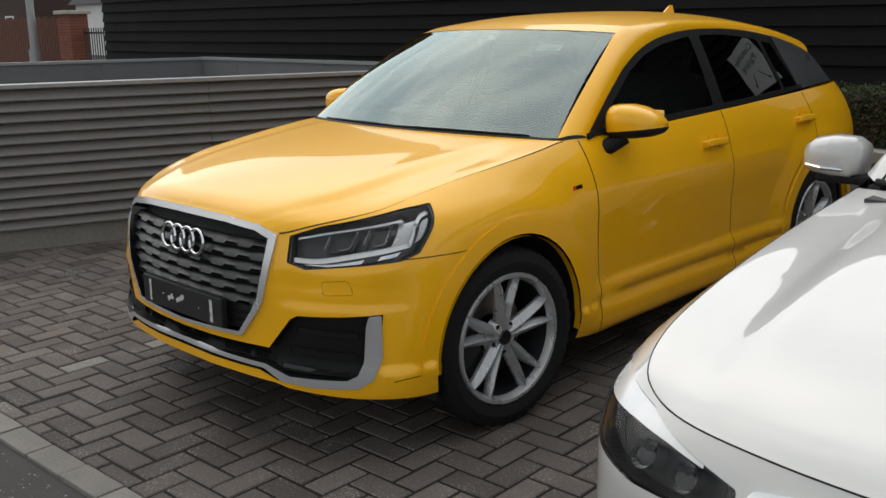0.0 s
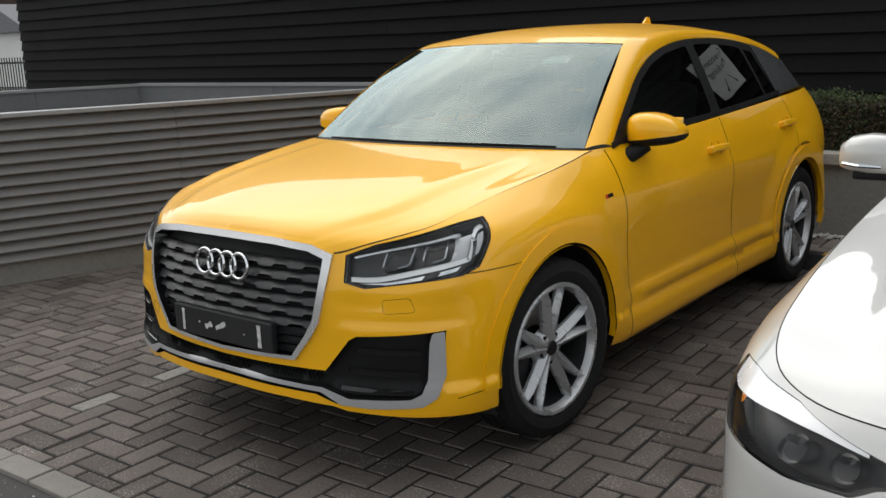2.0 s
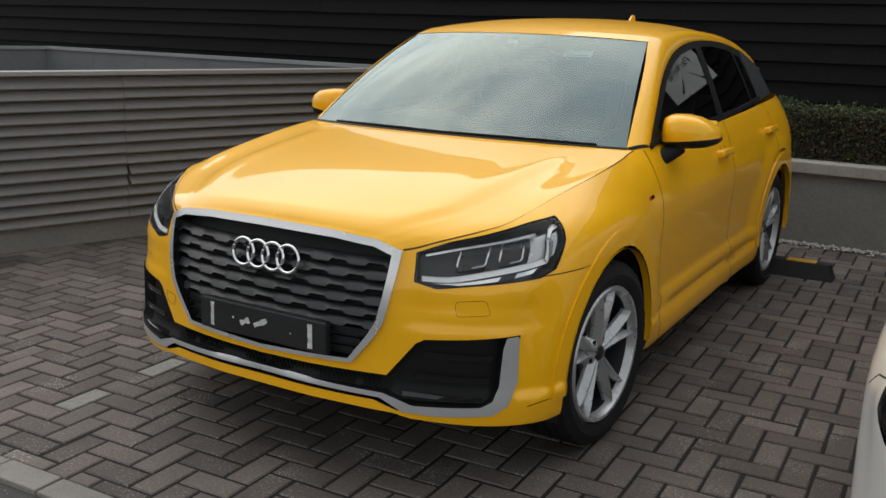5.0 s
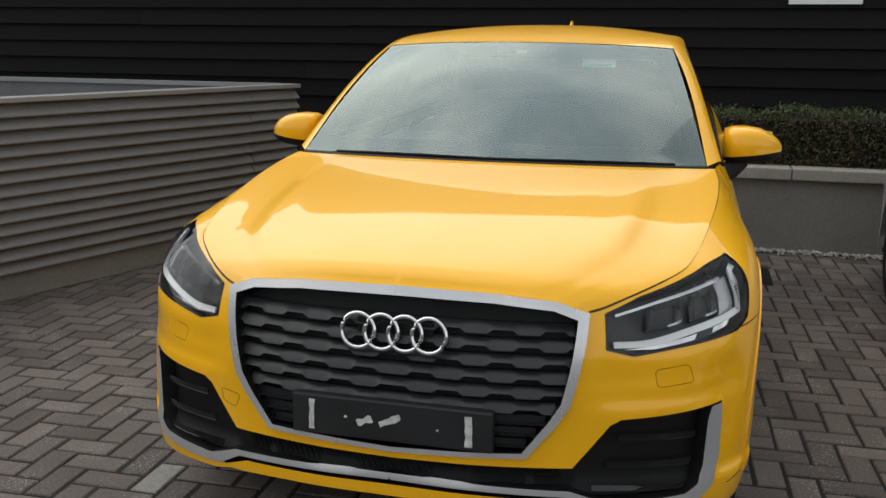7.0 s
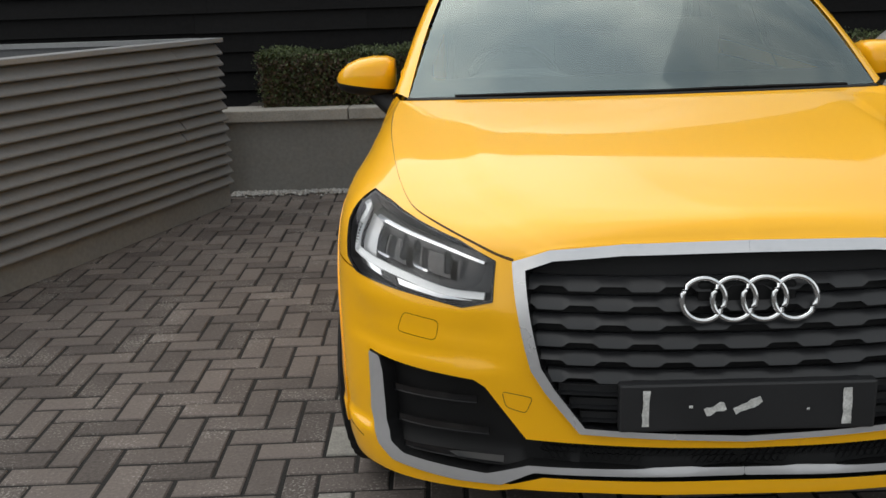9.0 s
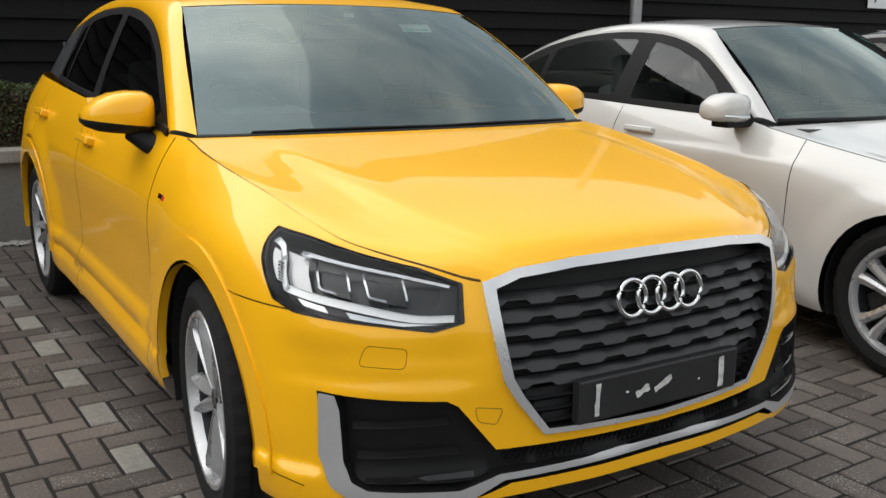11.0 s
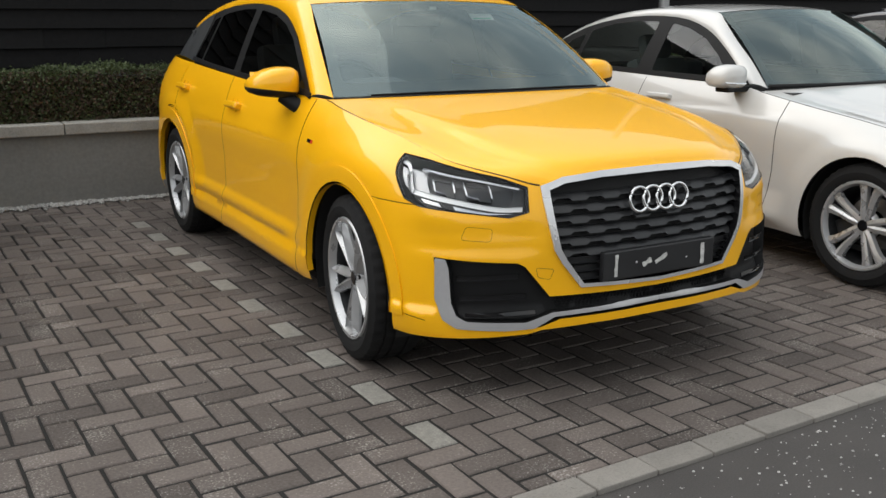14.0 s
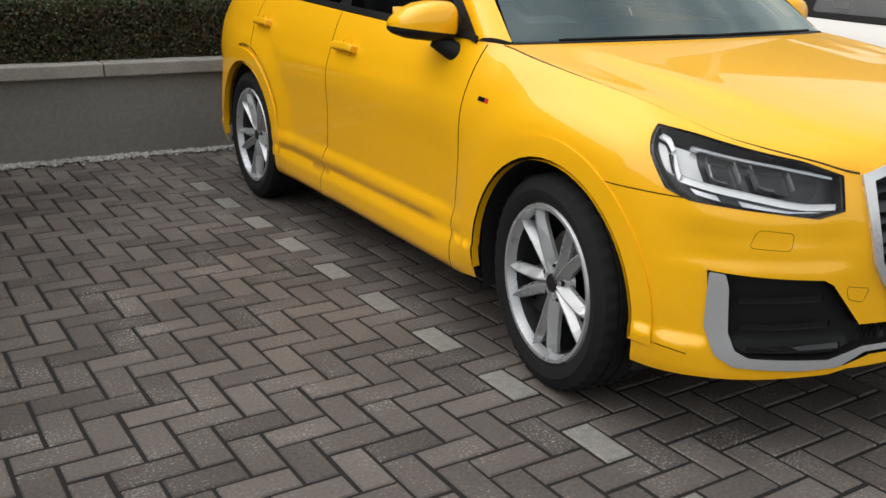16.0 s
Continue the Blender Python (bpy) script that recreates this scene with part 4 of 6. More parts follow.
W_GAP = 0.0055
d_front = [at_y(0.492, 0.995), at_y(0.497, 0.90), at_y(0.512, 0.62), at_y(0.522, 0.38), at_y(0.530, 0.20)]
d_mid = [at_y(1.615, 1.03), at_y(1.61, 0.90), at_y(1.625, 0.6), at_y(1.655, 0.36), at_y(1.665, 0.20)]
d_rear = [at_y(2.52, 1.06), at_y(2.55, 0.90), at_y(2.50, 0.80)] + arch(WB, 0.475, 102, 20, 12)[0:11] + [at_y(2.155, 0.36)]
belt_z = lambda y: sh.edge(float(y))[1]
gaps = [("gap", strip(dense(d_front, 0.03, False), W_GAP)), ("gap", strip(dense(d_mid, 0.03, False), W_GAP)), ("gap", strip(dense(d_rear, 0.03, False), W_GAP)),
        ("gap", strip([at_y(-0.50, 0.712), at_y(-0.38, 0.712), at_y(-0.26, 0.71)], 0.0035)),
        ("gap", strip([at_y(-0.47, 0.318), at_y(-0.52, 0.314), at_y(-0.555, 0.308)], 0.003))]
ring = list(WASHER) + [WASHER[0]]
gaps.append(("gap", strip(np.array(ring), 0.0014)))
door_f = d_front[:4] + [d_mid[3], d_mid[2], d_mid[1], d_mid[0]] + [at_y(1.3, float(belt_z(1.3)) + 0.02), at_y(0.9, float(belt_z(0.9)) + 0.02)]
door_r = [d_mid[0], d_mid[1], d_mid[2], d_mid[3]] + d_rear[::-1] + [at_y(2.2, 1.1)]
TRIMS = [np.array(arch(yc, 0.452, -3, 186, 40) + arch(yc, ARCH_R - 0.01, 188, -4, 40)) for yc in AXLE_Y]
V, tri_sets = cut(BODY, [("trim0", TRIMS[0]), ("trim1", TRIMS[1])] + gaps + [("blade", BLADE), ("intake", INTAKE), ("lamp", LAMP), ("grille", GRILLE_IN), ("frame", GRILLE_OUT), ("front_door", door_f), ("rear_door", door_r)], 0.026)
skin("body", V, tri_sets["rest"], car_skin, M_YELLOW, car, BOTH)
tagged(skin("panel_gaps", V, tri_sets["gap"], car_skin, M_SEAM, car, BOTH, -0.004), kind="stuff")
for k in (0, 1):
    for s in BOTH:
        tr_ = skin("arch_trim", V, tri_sets[f"trim{k}"], car_skin, M_YELLOW, car, (s,), 0.005, label="yellow wheel arch trim")
        part("trim_edge", wall_of(TRIMS[k], car_skin, -0.02, 0.005, side=s), M_YELLOW, tr_)
for s in BOTH:
    for nm in ("front_door", "rear_door"):
        door = skin(nm, V, tri_sets[nm], car_skin, M_YELLOW, car, (s,))
        # recessed cup and pull handle
        yh, zh = (1.455, 0.892) if nm == "front_door" else (2.42, 0.925)
        u0, v0 = at_y(yh, zh)
        cup = rounded([(u0 - 0.05, v0 - 0.028), (u0 + 0.05, v0 - 0.024), (u0 + 0.045, v0 + 0.036), (u0 - 0.035, v0 + 0.036)], 0.02)
        h = part("handle", ribbon([(u0 + q, v0 + 0.004 * math.cos(q * 14)) for q in np.linspace(-0.095, 0.095, 15)], car_skin, 0.034, 0.034, side=s), M_YELLOW, door, smooth=60)
        md = h.modifiers.new("soft", "BEVEL")
        md.width, md.segments = 0.008, 3
        part("handle_cup", wall_of(cup, car_skin, 0.0015, 0.003, side=s), M_SEAM, door)

# grille: frame, mesh, slats, rings, plate
fr = skin("grille_frame", V, tri_sets["frame"], car_skin, M_SILVER, car, BOTH, 0.012, label="wide satin silver grille frame")
for s in BOTH:
    bm = wall_of(GRILLE_OUT, car_skin, -0.01, 0.012, side=s)
    part("frame_edge", bm, M_SILVER, fr)
    bm = wall_of(GRILLE_IN, car_skin, -0.045, 0.012, side=s)
    part("frame_return", bm, M_GLOSSBLACK, fr)
grille = skin("grille", V, tri_sets["grille"], car_skin, M_BLACK, car, BOTH, -0.042, label="black grille with grey wavy bars")


def half_width(poly, z):
    """The patch's width s at height z, from the centre line."""
    best = 0
    for a, b in zip(poly, poly[1:]):
        if (a[1] - z) * (b[1] - z) <= 0 and a[1] != b[1]:
            best = max(best, a[0] + (b[0] - a[0]) * (z - a[1]) / (b[1] - a[1]))
    return best


def grille_surf(s, z):
    s = np.asarray(s, float)
    P = car_skin(np.abs(s), z)
    P[:, 0] *= np.sign(s)
    return P


for k, z in enumerate((0.745, 0.706, 0.667, 0.628, 0.589, 0.550)):
    w = half_width(GRILLE_IN, z) - 0.004
    n = 201
    q = np.linspace(-w, w, n)
    ph = (np.abs(q) / 0.132 + (0.25 if k % 2 else 0.75)) % 1.0
    # drooping plates under each bar
    wave = np.clip(np.minimum(ph, 0.62 - ph) / 0.10, 0, 1) * (ph < 0.62)
    bm = bmesh.new()
    rows = []
    for f in (0, 1, 2, 3, 4):
        dz = [np.full(n, 0.006), np.full(n, 0.008), np.full(n, 0.003), -0.008 - 0.010 * wave, -0.010 - 0.010 * wave][f]
        dep = [-0.042, -0.026, -0.018, -0.008, -0.042][f]
        P = grille_surf(q, z + dz)
        nn = grille_surf(q, np.full(n, z))
        P[:, 1] -= dep
        rows.append([bm.verts.new(p) for p in P])
    for a, b in zip(rows, rows[1:]):
        for i in range(n - 1):
            bm.faces.new((a[i], a[i + 1], b[i + 1], b[i]))
    bmesh.ops.recalc_face_normals(bm, faces=bm.faces)
    part("bar", bm, M_SLAT, grille, smooth=35)
for z in (0.518, 0.488, 0.458):
    for s in BOTH:
        w = half_width(GRILLE_IN, z) - 0.004
        part("bar", ribbon([(q, z) for q in np.linspace(0.235, w, 10)], car_skin, 0.024, -0.022, side=s), M_SLAT, grille)
rings = new("ring_emblem")
rings["label"] = "four interlocking chrome rings"
rings.parent = car
for i in range(4):
    bm = ring_torus(0.0435, 0.0062, 44, 12)
    bmesh.ops.scale(bm, vec=(1, 1.15, 1), verts=bm.verts)
    P = grille_surf(np.array([0.0]), np.array([0.714]))[0]
    bmesh.ops.rotate(bm, cent=(0, 0, 0), matrix=Matrix.Rotation(radians(-8), 3, "X"), verts=bm.verts)
    bmesh.ops.translate(bm, vec=((i - 1.5) * 0.0612, P[1] + 0.002, 0.714), verts=bm.verts)
    part("ring", bm, M_CHROME, rings, smooth=180)
part("mount", box(-0.10, 0.10, -0.79, -0.76, 0.685, 0.745, bevel=0.008), M_BLACK, rings)
plate = part("plate_holder", box(-0.262, 0.262, -0.832, -0.805, 0.436, 0.543, bevel=0.006), M_SLAT, grille, "empty dark number plate holder with tape remains")
plate.matrix_basis = pose(0, 0, 0.0, 0, 0, 0)
for x0, x1, z0, z1, t in ((-0.215, -0.200, 0.442, 0.522, 2), (0.192, 0.212, 0.440, 0.520, -1), (-0.088, -0.045, 0.470, 0.488, -22), (-0.030, 0.030, 0.478, 0.494, -24), (-0.120, -0.112, 0.482, 0.488, 0), (0.12, 0.126, 0.472, 0.478, 0)):
    cx, cz = (x0 + x1) / 2, (z0 + z1) / 2
    bm = bmesh.new()
    k = 7
    rt = random.Random(int(1000 * cx))
    long_z = (z1 - z0) > (x1 - x0)
    L, W = ((z1 - z0) / 2, (x1 - x0) / 2) if long_z else ((x1 - x0) / 2, (z1 - z0) / 2)
    rows = [[bm.verts.new((a * W * rt.uniform(0.75, 1.15) if long_z else b * L, -rt.uniform(0, 0.0015), b * L if long_z else a * W * rt.uniform(0.6, 1.3))) for a in (-1, 1)] for b in np.linspace(-1, 1, k)]
    for p, q in zip(rows, rows[1:]):
        bm.faces.new((p[0], p[1], q[1], q[0]))
    tp = part("tape", bm, M_TAPE, plate, "torn strip of old tape")
    tp.matrix_basis = pose(cx, -0.8335, cz + 0.008, 0, t, 0)

# lower intake, lip
intake = skin("lower_intake", V, tri_sets["intake"], car_skin, M_BLACK, car, BOTH, -0.035, label="black lower air intake")
for s in BOTH:
    part("intake_edge", wall_of(INTAKE, car_skin, -0.036, 0.0, side=s), M_BLACK, intake)
    for z0, z1, xa, xb in ((0.475, 0.467, 0.555, 0.745), (0.405, 0.397, 0.53, 0.738), (0.345, 0.34, 0.50, 0.725)):
        part("fin", ribbon([(a, b) for a, b in (at_x(xa + (xb - xa) * q, z0 + (z1 - z0) * q) for q in np.linspace(0, 1, 12))], car_skin, 0.018, -0.008, side=s), M_GLOSSBLACK, intake)
    for k in range(26):
        for j in range(3):
            xx = 0.012 + k * 0.016 + (0.008 if j % 2 else 0)
            u, v = at_x(xx, 0.358 + j * 0.012)
            hexa = [(u + 0.007 * math.cos(q), v + 0.006 * math.sin(q)) for q in np.linspace(0, 2 * math.pi, 7)[:6]]
            part("mesh_cell", wall_of(hexa, car_skin, -0.034, -0.030, side=s), M_BLACK, intake)
lip = skin("lower_lip", V, tri_sets["blade"], car_skin, M_LIP, car, BOTH, 0.006, label="satin silver lower lip and side blades")
for s in BOTH:
    part("lip_edge", wall_of(BLADE, car_skin, -0.034, 0.006, side=s), M_BLACK, lip)

# headlamps
for s in BOTH:
    lamp = skin("headlight", V, tri_sets["lamp"], car_skin, M_LENS, car, (s,), -0.001, label="clear headlight with a bright light guide")
    lamp.visible_shadow = False
    c = LAMP.mean(0)
    inner = c + (LAMP - c) * 0.965
    part("lamp_gasket", wall_of(LAMP, car_skin, 0.0015, -0.012, side=s), M_GLOSSBLACK, lamp)
    Vg, tg = cut(LAMP, [("hole", inner)], 0.03)
    skin("lamp_border", Vg, tg["rest"], car_skin, M_GLOSSBLACK, lamp, (s,), -0.006)
    skin("lamp_bowl", Vg, tg["hole"], car_skin, M_LAMPBACK, lamp, (s,), -0.050)
    part("bowl_wall", wall_of(inner, car_skin, -0.006, -0.050, side=s), M_LAMPBACK, lamp)
    T = dense(np.array([at_x(0.505, 0.778), at_x(0.58, 0.808), at_y(-0.50, 0.838), at_y(-0.342, 0.868)]), 0.004, False)
    B = dense(np.array([at_x(0.514, 0.694), at_x(0.58, 0.676), at_x(0.68, 0.688), at_y(-0.51, 0.707), at_y(-0.448, 0.730)]), 0.004, False)

    def spot(a, b):
        """A place in the lamp: a runs from its inner to its outer end, b from its lower to its upper edge."""
        p, q = T[int(a * (len(T) - 1))], B[int(a * (len(B) - 1))]
        return tuple(q + (p - q) * b)

    def line_of(pts):
        return np.array(spline([spot(*q) for q in pts], 5))

    def plate(name, pts, depth, mat, under, label=""):
        Vq, tq = cut(np.array([spot(*q) for q in pts]), [], 0.02)
        return skin(name, Vq, tq["rest"], car_skin, mat, under, (s,), depth, label=label)

    part("light_guide", ribbon(line_of([(0.05, 0.17), (0.25, 0.19), (0.5, 0.24), (0.7, 0.28), (0.86, 0.32)]), car_skin, 0.016, -0.010, side=s), M_DRL, lamp, "pale light guide")
    part("light_guide", ribbon(line_of([(0.865, 0.30), (0.875, 0.5), (0.885, 0.70)]), car_skin, 0.012, -0.012, side=s), M_DRL, lamp, "pale light guide")
    part("light_guide", ribbon(line_of([(0.885, 0.72), (0.92, 0.84), (0.965, 0.88)]), car_skin, 0.008, -0.012, side=s), M_DRL, lamp, "pale light guide")
    part("trim_bar", ribbon(line_of([(0.07, 0.84), (0.3, 0.82), (0.55, 0.81), (0.8, 0.83)]), car_skin, 0.006, -0.016, side=s), M_LAMPSILVER, lamp)
    plate("trim_panel", [(0.72, 0.34), (0.855, 0.34), (0.87, 0.72), (0.90, 0.84), (0.76, 0.82)], -0.022, M_LAMPGREY, lamp, "satin grey trim panel")
    plate("side_reflector", [(0.905, 0.32), (0.955, 0.36), (0.972, 0.82), (0.93, 0.80), (0.908, 0.68)], -0.018, M_LAMPGREY, lamp, "satin grey side panel")
    for k in range(7):
        part("rib", ribbon([spot(0.885, 0.36 + 0.045 * k), spot(0.895, 0.36 + 0.045 * k), spot(0.908, 0.362 + 0.045 * k)], car_skin, 0.003, -0.010, side=s), M_BLACK, lamp)
    # two dark projectors with thin bright edges
    for a0, a1 in ((0.27, 0.46), (0.53, 0.70)):
        plate("projector", [(a0, 0.40), (a1 - 0.02, 0.43), (a1, 0.74), (a0 + 0.02, 0.74)], -0.034, M_PROJ, lamp)
        part("projector_rim", ribbon(line_of([(a1, 0.76), (a1 - 0.015, 0.55), (a1 - 0.03, 0.43), (a1 - 0.10, 0.40)]), car_skin, 0.0045, -0.026, side=s), M_LAMPSILVER, lamp)
        part("divider", ribbon(line_of([(a0 + 0.01, 0.76), (a0, 0.6), (a0 - 0.005, 0.46)]), car_skin, 0.0045, -0.026, side=s), M_LAMPSILVER, lamp)
    # bright reflector under the light guide
    plate("low_reflector", [(0.12, 0.10), (0.3, 0.06), (0.55, 0.08), (0.80, 0.13), (0.82, 0.22), (0.5, 0.16), (0.2, 0.13)], -0.020, M_LAMPSILVER, lamp)
    plate("reflector_insert", [(0.55, 0.07), (0.66, 0.09), (0.67, 0.19), (0.57, 0.17)], -0.016, M_LAMPBACK, lamp)
    # side badge on the wing
    u, v = at_y(0.385, 0.832)
    badge = part("side_badge", ribbon([(u - 0.028, v), (u, v + 0.001), (u + 0.028, v + 0.002)], car_skin, 0.016, 0.002, side=s), M_GLOSSBLACK, car, "small dark badge with a red corner")
    part("badge_corner", ribbon([(u - 0.029, v), (u - 0.022, v), (u - 0.015, v)], car_skin, 0.017, 0.0028, side=s), M_RED, badge)

# tow eye cover, on the car's right side only
part("tow_eye_cover", tube([tuple(p * np.array([-1, 1, 1])) for p in car_skin(*dense(TOW, 0.01).T)], 0.0008, 5, closed=True), M_SEAM, car)

# ---- bonnet ----
fr_line = sh(*np.array(FRONT_TOP).T)
sd_line = sh(*np.array([FRONT_TOP[-1]] + SEAM_TOP).T)
ce_line = spline([(-0.772, 0.830), (-0.750, 0.856), (-0.70, 0.878), (-0.55, 0.908), (-0.30, 0.948), (0.0, 0.985), (0.245, 1.012)], 16)


def rear_edge(a):
    a = np.abs(a)
    return np.stack([0.768 * a, 0.245 + 0.170 * a ** 2, 1.012 - 0.012 * a ** 2], 1)


bonnet, FR, SD = bonnet_surface(fr_line, sd_line, ce_line, rear_edge, 0.009)
Vb, tb = cut([(0, 0), (1, 0), (1, 1), (0, 1)], [], 0.028)
bon = skin("bonnet", Vb, tb["rest"], bonnet, M_YELLOW, car, BOTH)
# dark gap along the bonnet's edge
for s in BOTH:
    part("bonnet_gap", tube([tuple(np.array([s, 1, 1]) * p) for p in SD(np.linspace(0, 1, 60)) - np.array([0, 0, 0.0035])], 0.0035, 6), M_SEAM, car)
    part("front_gap", tube([tuple(np.array([s, 1, 1]) * p) for p in FR(np.linspace(0, 1, 30)) + np.array([0, 0.004, -0.002])], 0.0035, 6), M_BLACK, car)

# ---- windscreen, roof, pillars ----
def ws_base(a):
    return np.stack([0.738 * a, 0.262 + 0.155 * a ** 2, 1.018 - 0.010 * a ** 2], 1)


def ws_top(a):
    return np.stack([0.588 * a, 0.900 + 0.118 * a ** 2, 1.416 - 0.020 * a ** 2], 1)


def screen(a, b):
    a, b = np.asarray(a, float), np.asarray(b, float)
    P = ws_base(a) * (1 - b)[:, None] + ws_top(a) * b[:, None]
    bul = 0.022 * np.sin(np.pi * np.clip(b, 0, 1))
    P[:, 2] += bul * 0.85
    P[:, 1] -= bul * 0.5
    return P


sq = [(-1, 0), (1, 0), (1, 1), (-1, 1)]
clear = rounded([(-0.935, 0.12), (0.935, 0.12), (0.925, 0.97), (-0.925, 0.97)], 0.06)
Vw, tw = cut(sq, [("clear", clear)], 0.05)
wscreen = skin("windscreen", Vw, np.vstack([tw["clear"], tw["rest"]]), screen, M_SCREEN, car, label="sloping windscreen with a black border")
wscreen.visible_shadow = False
skin("screen_border", Vw, tw["rest"], screen, M_BLACK, wscreen, offset=-0.004)
part("cowl", tube([(q * 0.74, 0.262 + 0.155 * q * q - 0.008, 1.006 - 0.01 * q * q) for q in np.linspace(-1, 1, 25)], 0.012, 8), M_BLACK, car, "black cowl under the windscreen", 60)
for lo, hi in ((-0.05, 0.86), (-0.80, 0.10)):
    q = np.linspace(lo, hi, 9)
    W = screen(q, 0.004 + 0.006 * np.sin((q - lo) / (hi - lo) * np.pi)) + np.array([0, -0.004, 0.002])
    part("wiper", tube([tuple(p) for p in W], 0.0045, 6), M_BLACK, car, "black wiper blade")



def side_glass(y, z):
    y, z = np.asarray(y, float), np.asarray(z, float)
    q = z - 1.0
    x = 0.792 - 0.315 * q - 0.22 * np.clip(q, 0, 1) ** 2 - 0.045 * np.clip(y - 1.9, 0, 2) ** 1.6 - 0.012 * (y - 1.5) ** 2 * np.clip(q * 4, 0, 1)
    return np.stack([x, y, z], 1)


DLO = spline([(0.545, 1.005), (0.66, 1.085), (0.80, 1.175), (0.95, 1.262), (1.10, 1.325), (1.25, 1.365), (1.45, 1.394), (1.7, 1.405), (2.05, 1.396), (2.4, 1.362), (2.7, 1.312), (2.95, 1.25)], 8)
GUT = spline([(0.741, 0.415, 1.007), (0.710, 0.56, 1.116), (0.679, 0.70, 1.213), (0.638, 0.86, 1.312), (0.591, 1.02, 1.398), (0.577, 1.16, 1.430), (0.568, 1.5, 1.452), (0.556, 2.0, 1.444), (0.545, 2.45, 1.408), (0.53, 2.80, 1.362), (0.52, 2.96, 1.335)], 8)
dlo3 = side_glass(DLO[:, 0], DLO[:, 1])
DL, GL = by_length(dlo3), by_length(GUT)
R_LEN = 2.9


def rail_surf(u, v):
    u, v = np.asarray(u, float) / R_LEN, np.asarray(v, float) / 0.14
    d, g = DL(u), GL(u)
    P = d * (1 - v)[:, None] + g * v[:, None]
    bul = 4 * v * (1 - v) * 0.020
    P[:, 0] += bul * 0.8
    P[:, 2] += bul * 0.6
    return P


Vp, tp_ = cut([(0, 0), (R_LEN, 0), (R_LEN, 0.14), (0, 0.14)], [], 0.035)
skin("roof_rail", Vp, tp_["rest"], rail_surf, M_YELLOW, car, BOTH, sign=1)
G_ROOF = GUT[GUT[:, 1] > 1.019]
GR = by_length(G_ROOF)
roof_c = curve1([(0.900, 1.416), (1.05, 1.450), (1.3, 1.482), (1.7, 1.497), (2.1, 1.492), (2.5, 1.465), (2.96, 1.41)])


def roof(a, b):
    a, b = np.asarray(a, float), np.clip(np.asarray(b, float), 0, 1)
    g = GR(b)
    fy = g[:, 1] - 0.115 * (1 - a ** 2) * (1 - b) ** 3
    zc = roof_c(g[:, 1] - 0.115 * (1 - b) ** 3)
    return np.stack([g[:, 0] * a, fy, zc + (g[:, 2] - zc) * np.abs(a) ** 2.4], 1)


Vr, tr = cut(sq, [], 0.06)
skin("roof", Vr, tr["rest"], roof, M_YELLOW, car, sign=1)
fin_pts = bmesh.new()
prof = [(2.36, 1.476), (2.40, 1.50), (2.45, 1.532), (2.475, 1.532), (2.49, 1.472)]
fa = [fin_pts.verts.new((0.012 if z < 1.5 else 0.005, y, z)) for y, z in prof]
fb = [fin_pts.verts.new((-0.012 if z < 1.5 else -0.005, y, z)) for y, z in prof]
fin_pts.faces.new(fa)
fin_pts.faces.new(fb[::-1])
for i in range(len(prof)):
    j = (i + 1) % len(prof)
    fin_pts.faces.new((fa[i], fa[j], fb[j], fb[i]))
bmesh.ops.recalc_face_normals(fin_pts, faces=fin_pts.faces)
part("aerial_fin", fin_pts, M_YELLOW, car, smooth=50)

# side windows
belt = [(y, float(belt_z(y))) for y in (3.12, 2.9, 2.5, 2.0, 1.6, 1.2, 0.9, 0.7, 0.545)]
SIDE = [tuple(p) for p in DLO[::4]] + [tuple(DLO[-1])] + [(3.06, 1.15)] + belt
win_f = rounded([(0.63, 1.03), (0.80, 1.135), (0.96, 1.235), (1.12, 1.302), (1.30, 1.345), (1.545, 1.372), (1.575, 1.055)], 0.02)
win_r = rounded([(1.675, 1.058), (1.635, 1.376), (1.85, 1.375), (2.12, 1.356), (2.235, 1.341), (2.355, 1.082)], 0.02)
win_q = rounded([(2.395, 1.085), (2.28, 1.332), (2.40, 1.318), (2.57, 1.092)], 0.012)
blade = [(2.60, 1.05), (2.40, 1.40), (2.75, 1.36), (2.97, 1.27), (3.14, 1.15), (3.14, 1.06)]
Vs, ts = cut(SIDE, [("wf", win_f), ("wr", win_r), ("wq", win_q), ("blade", np.array(blade))], 0.04)
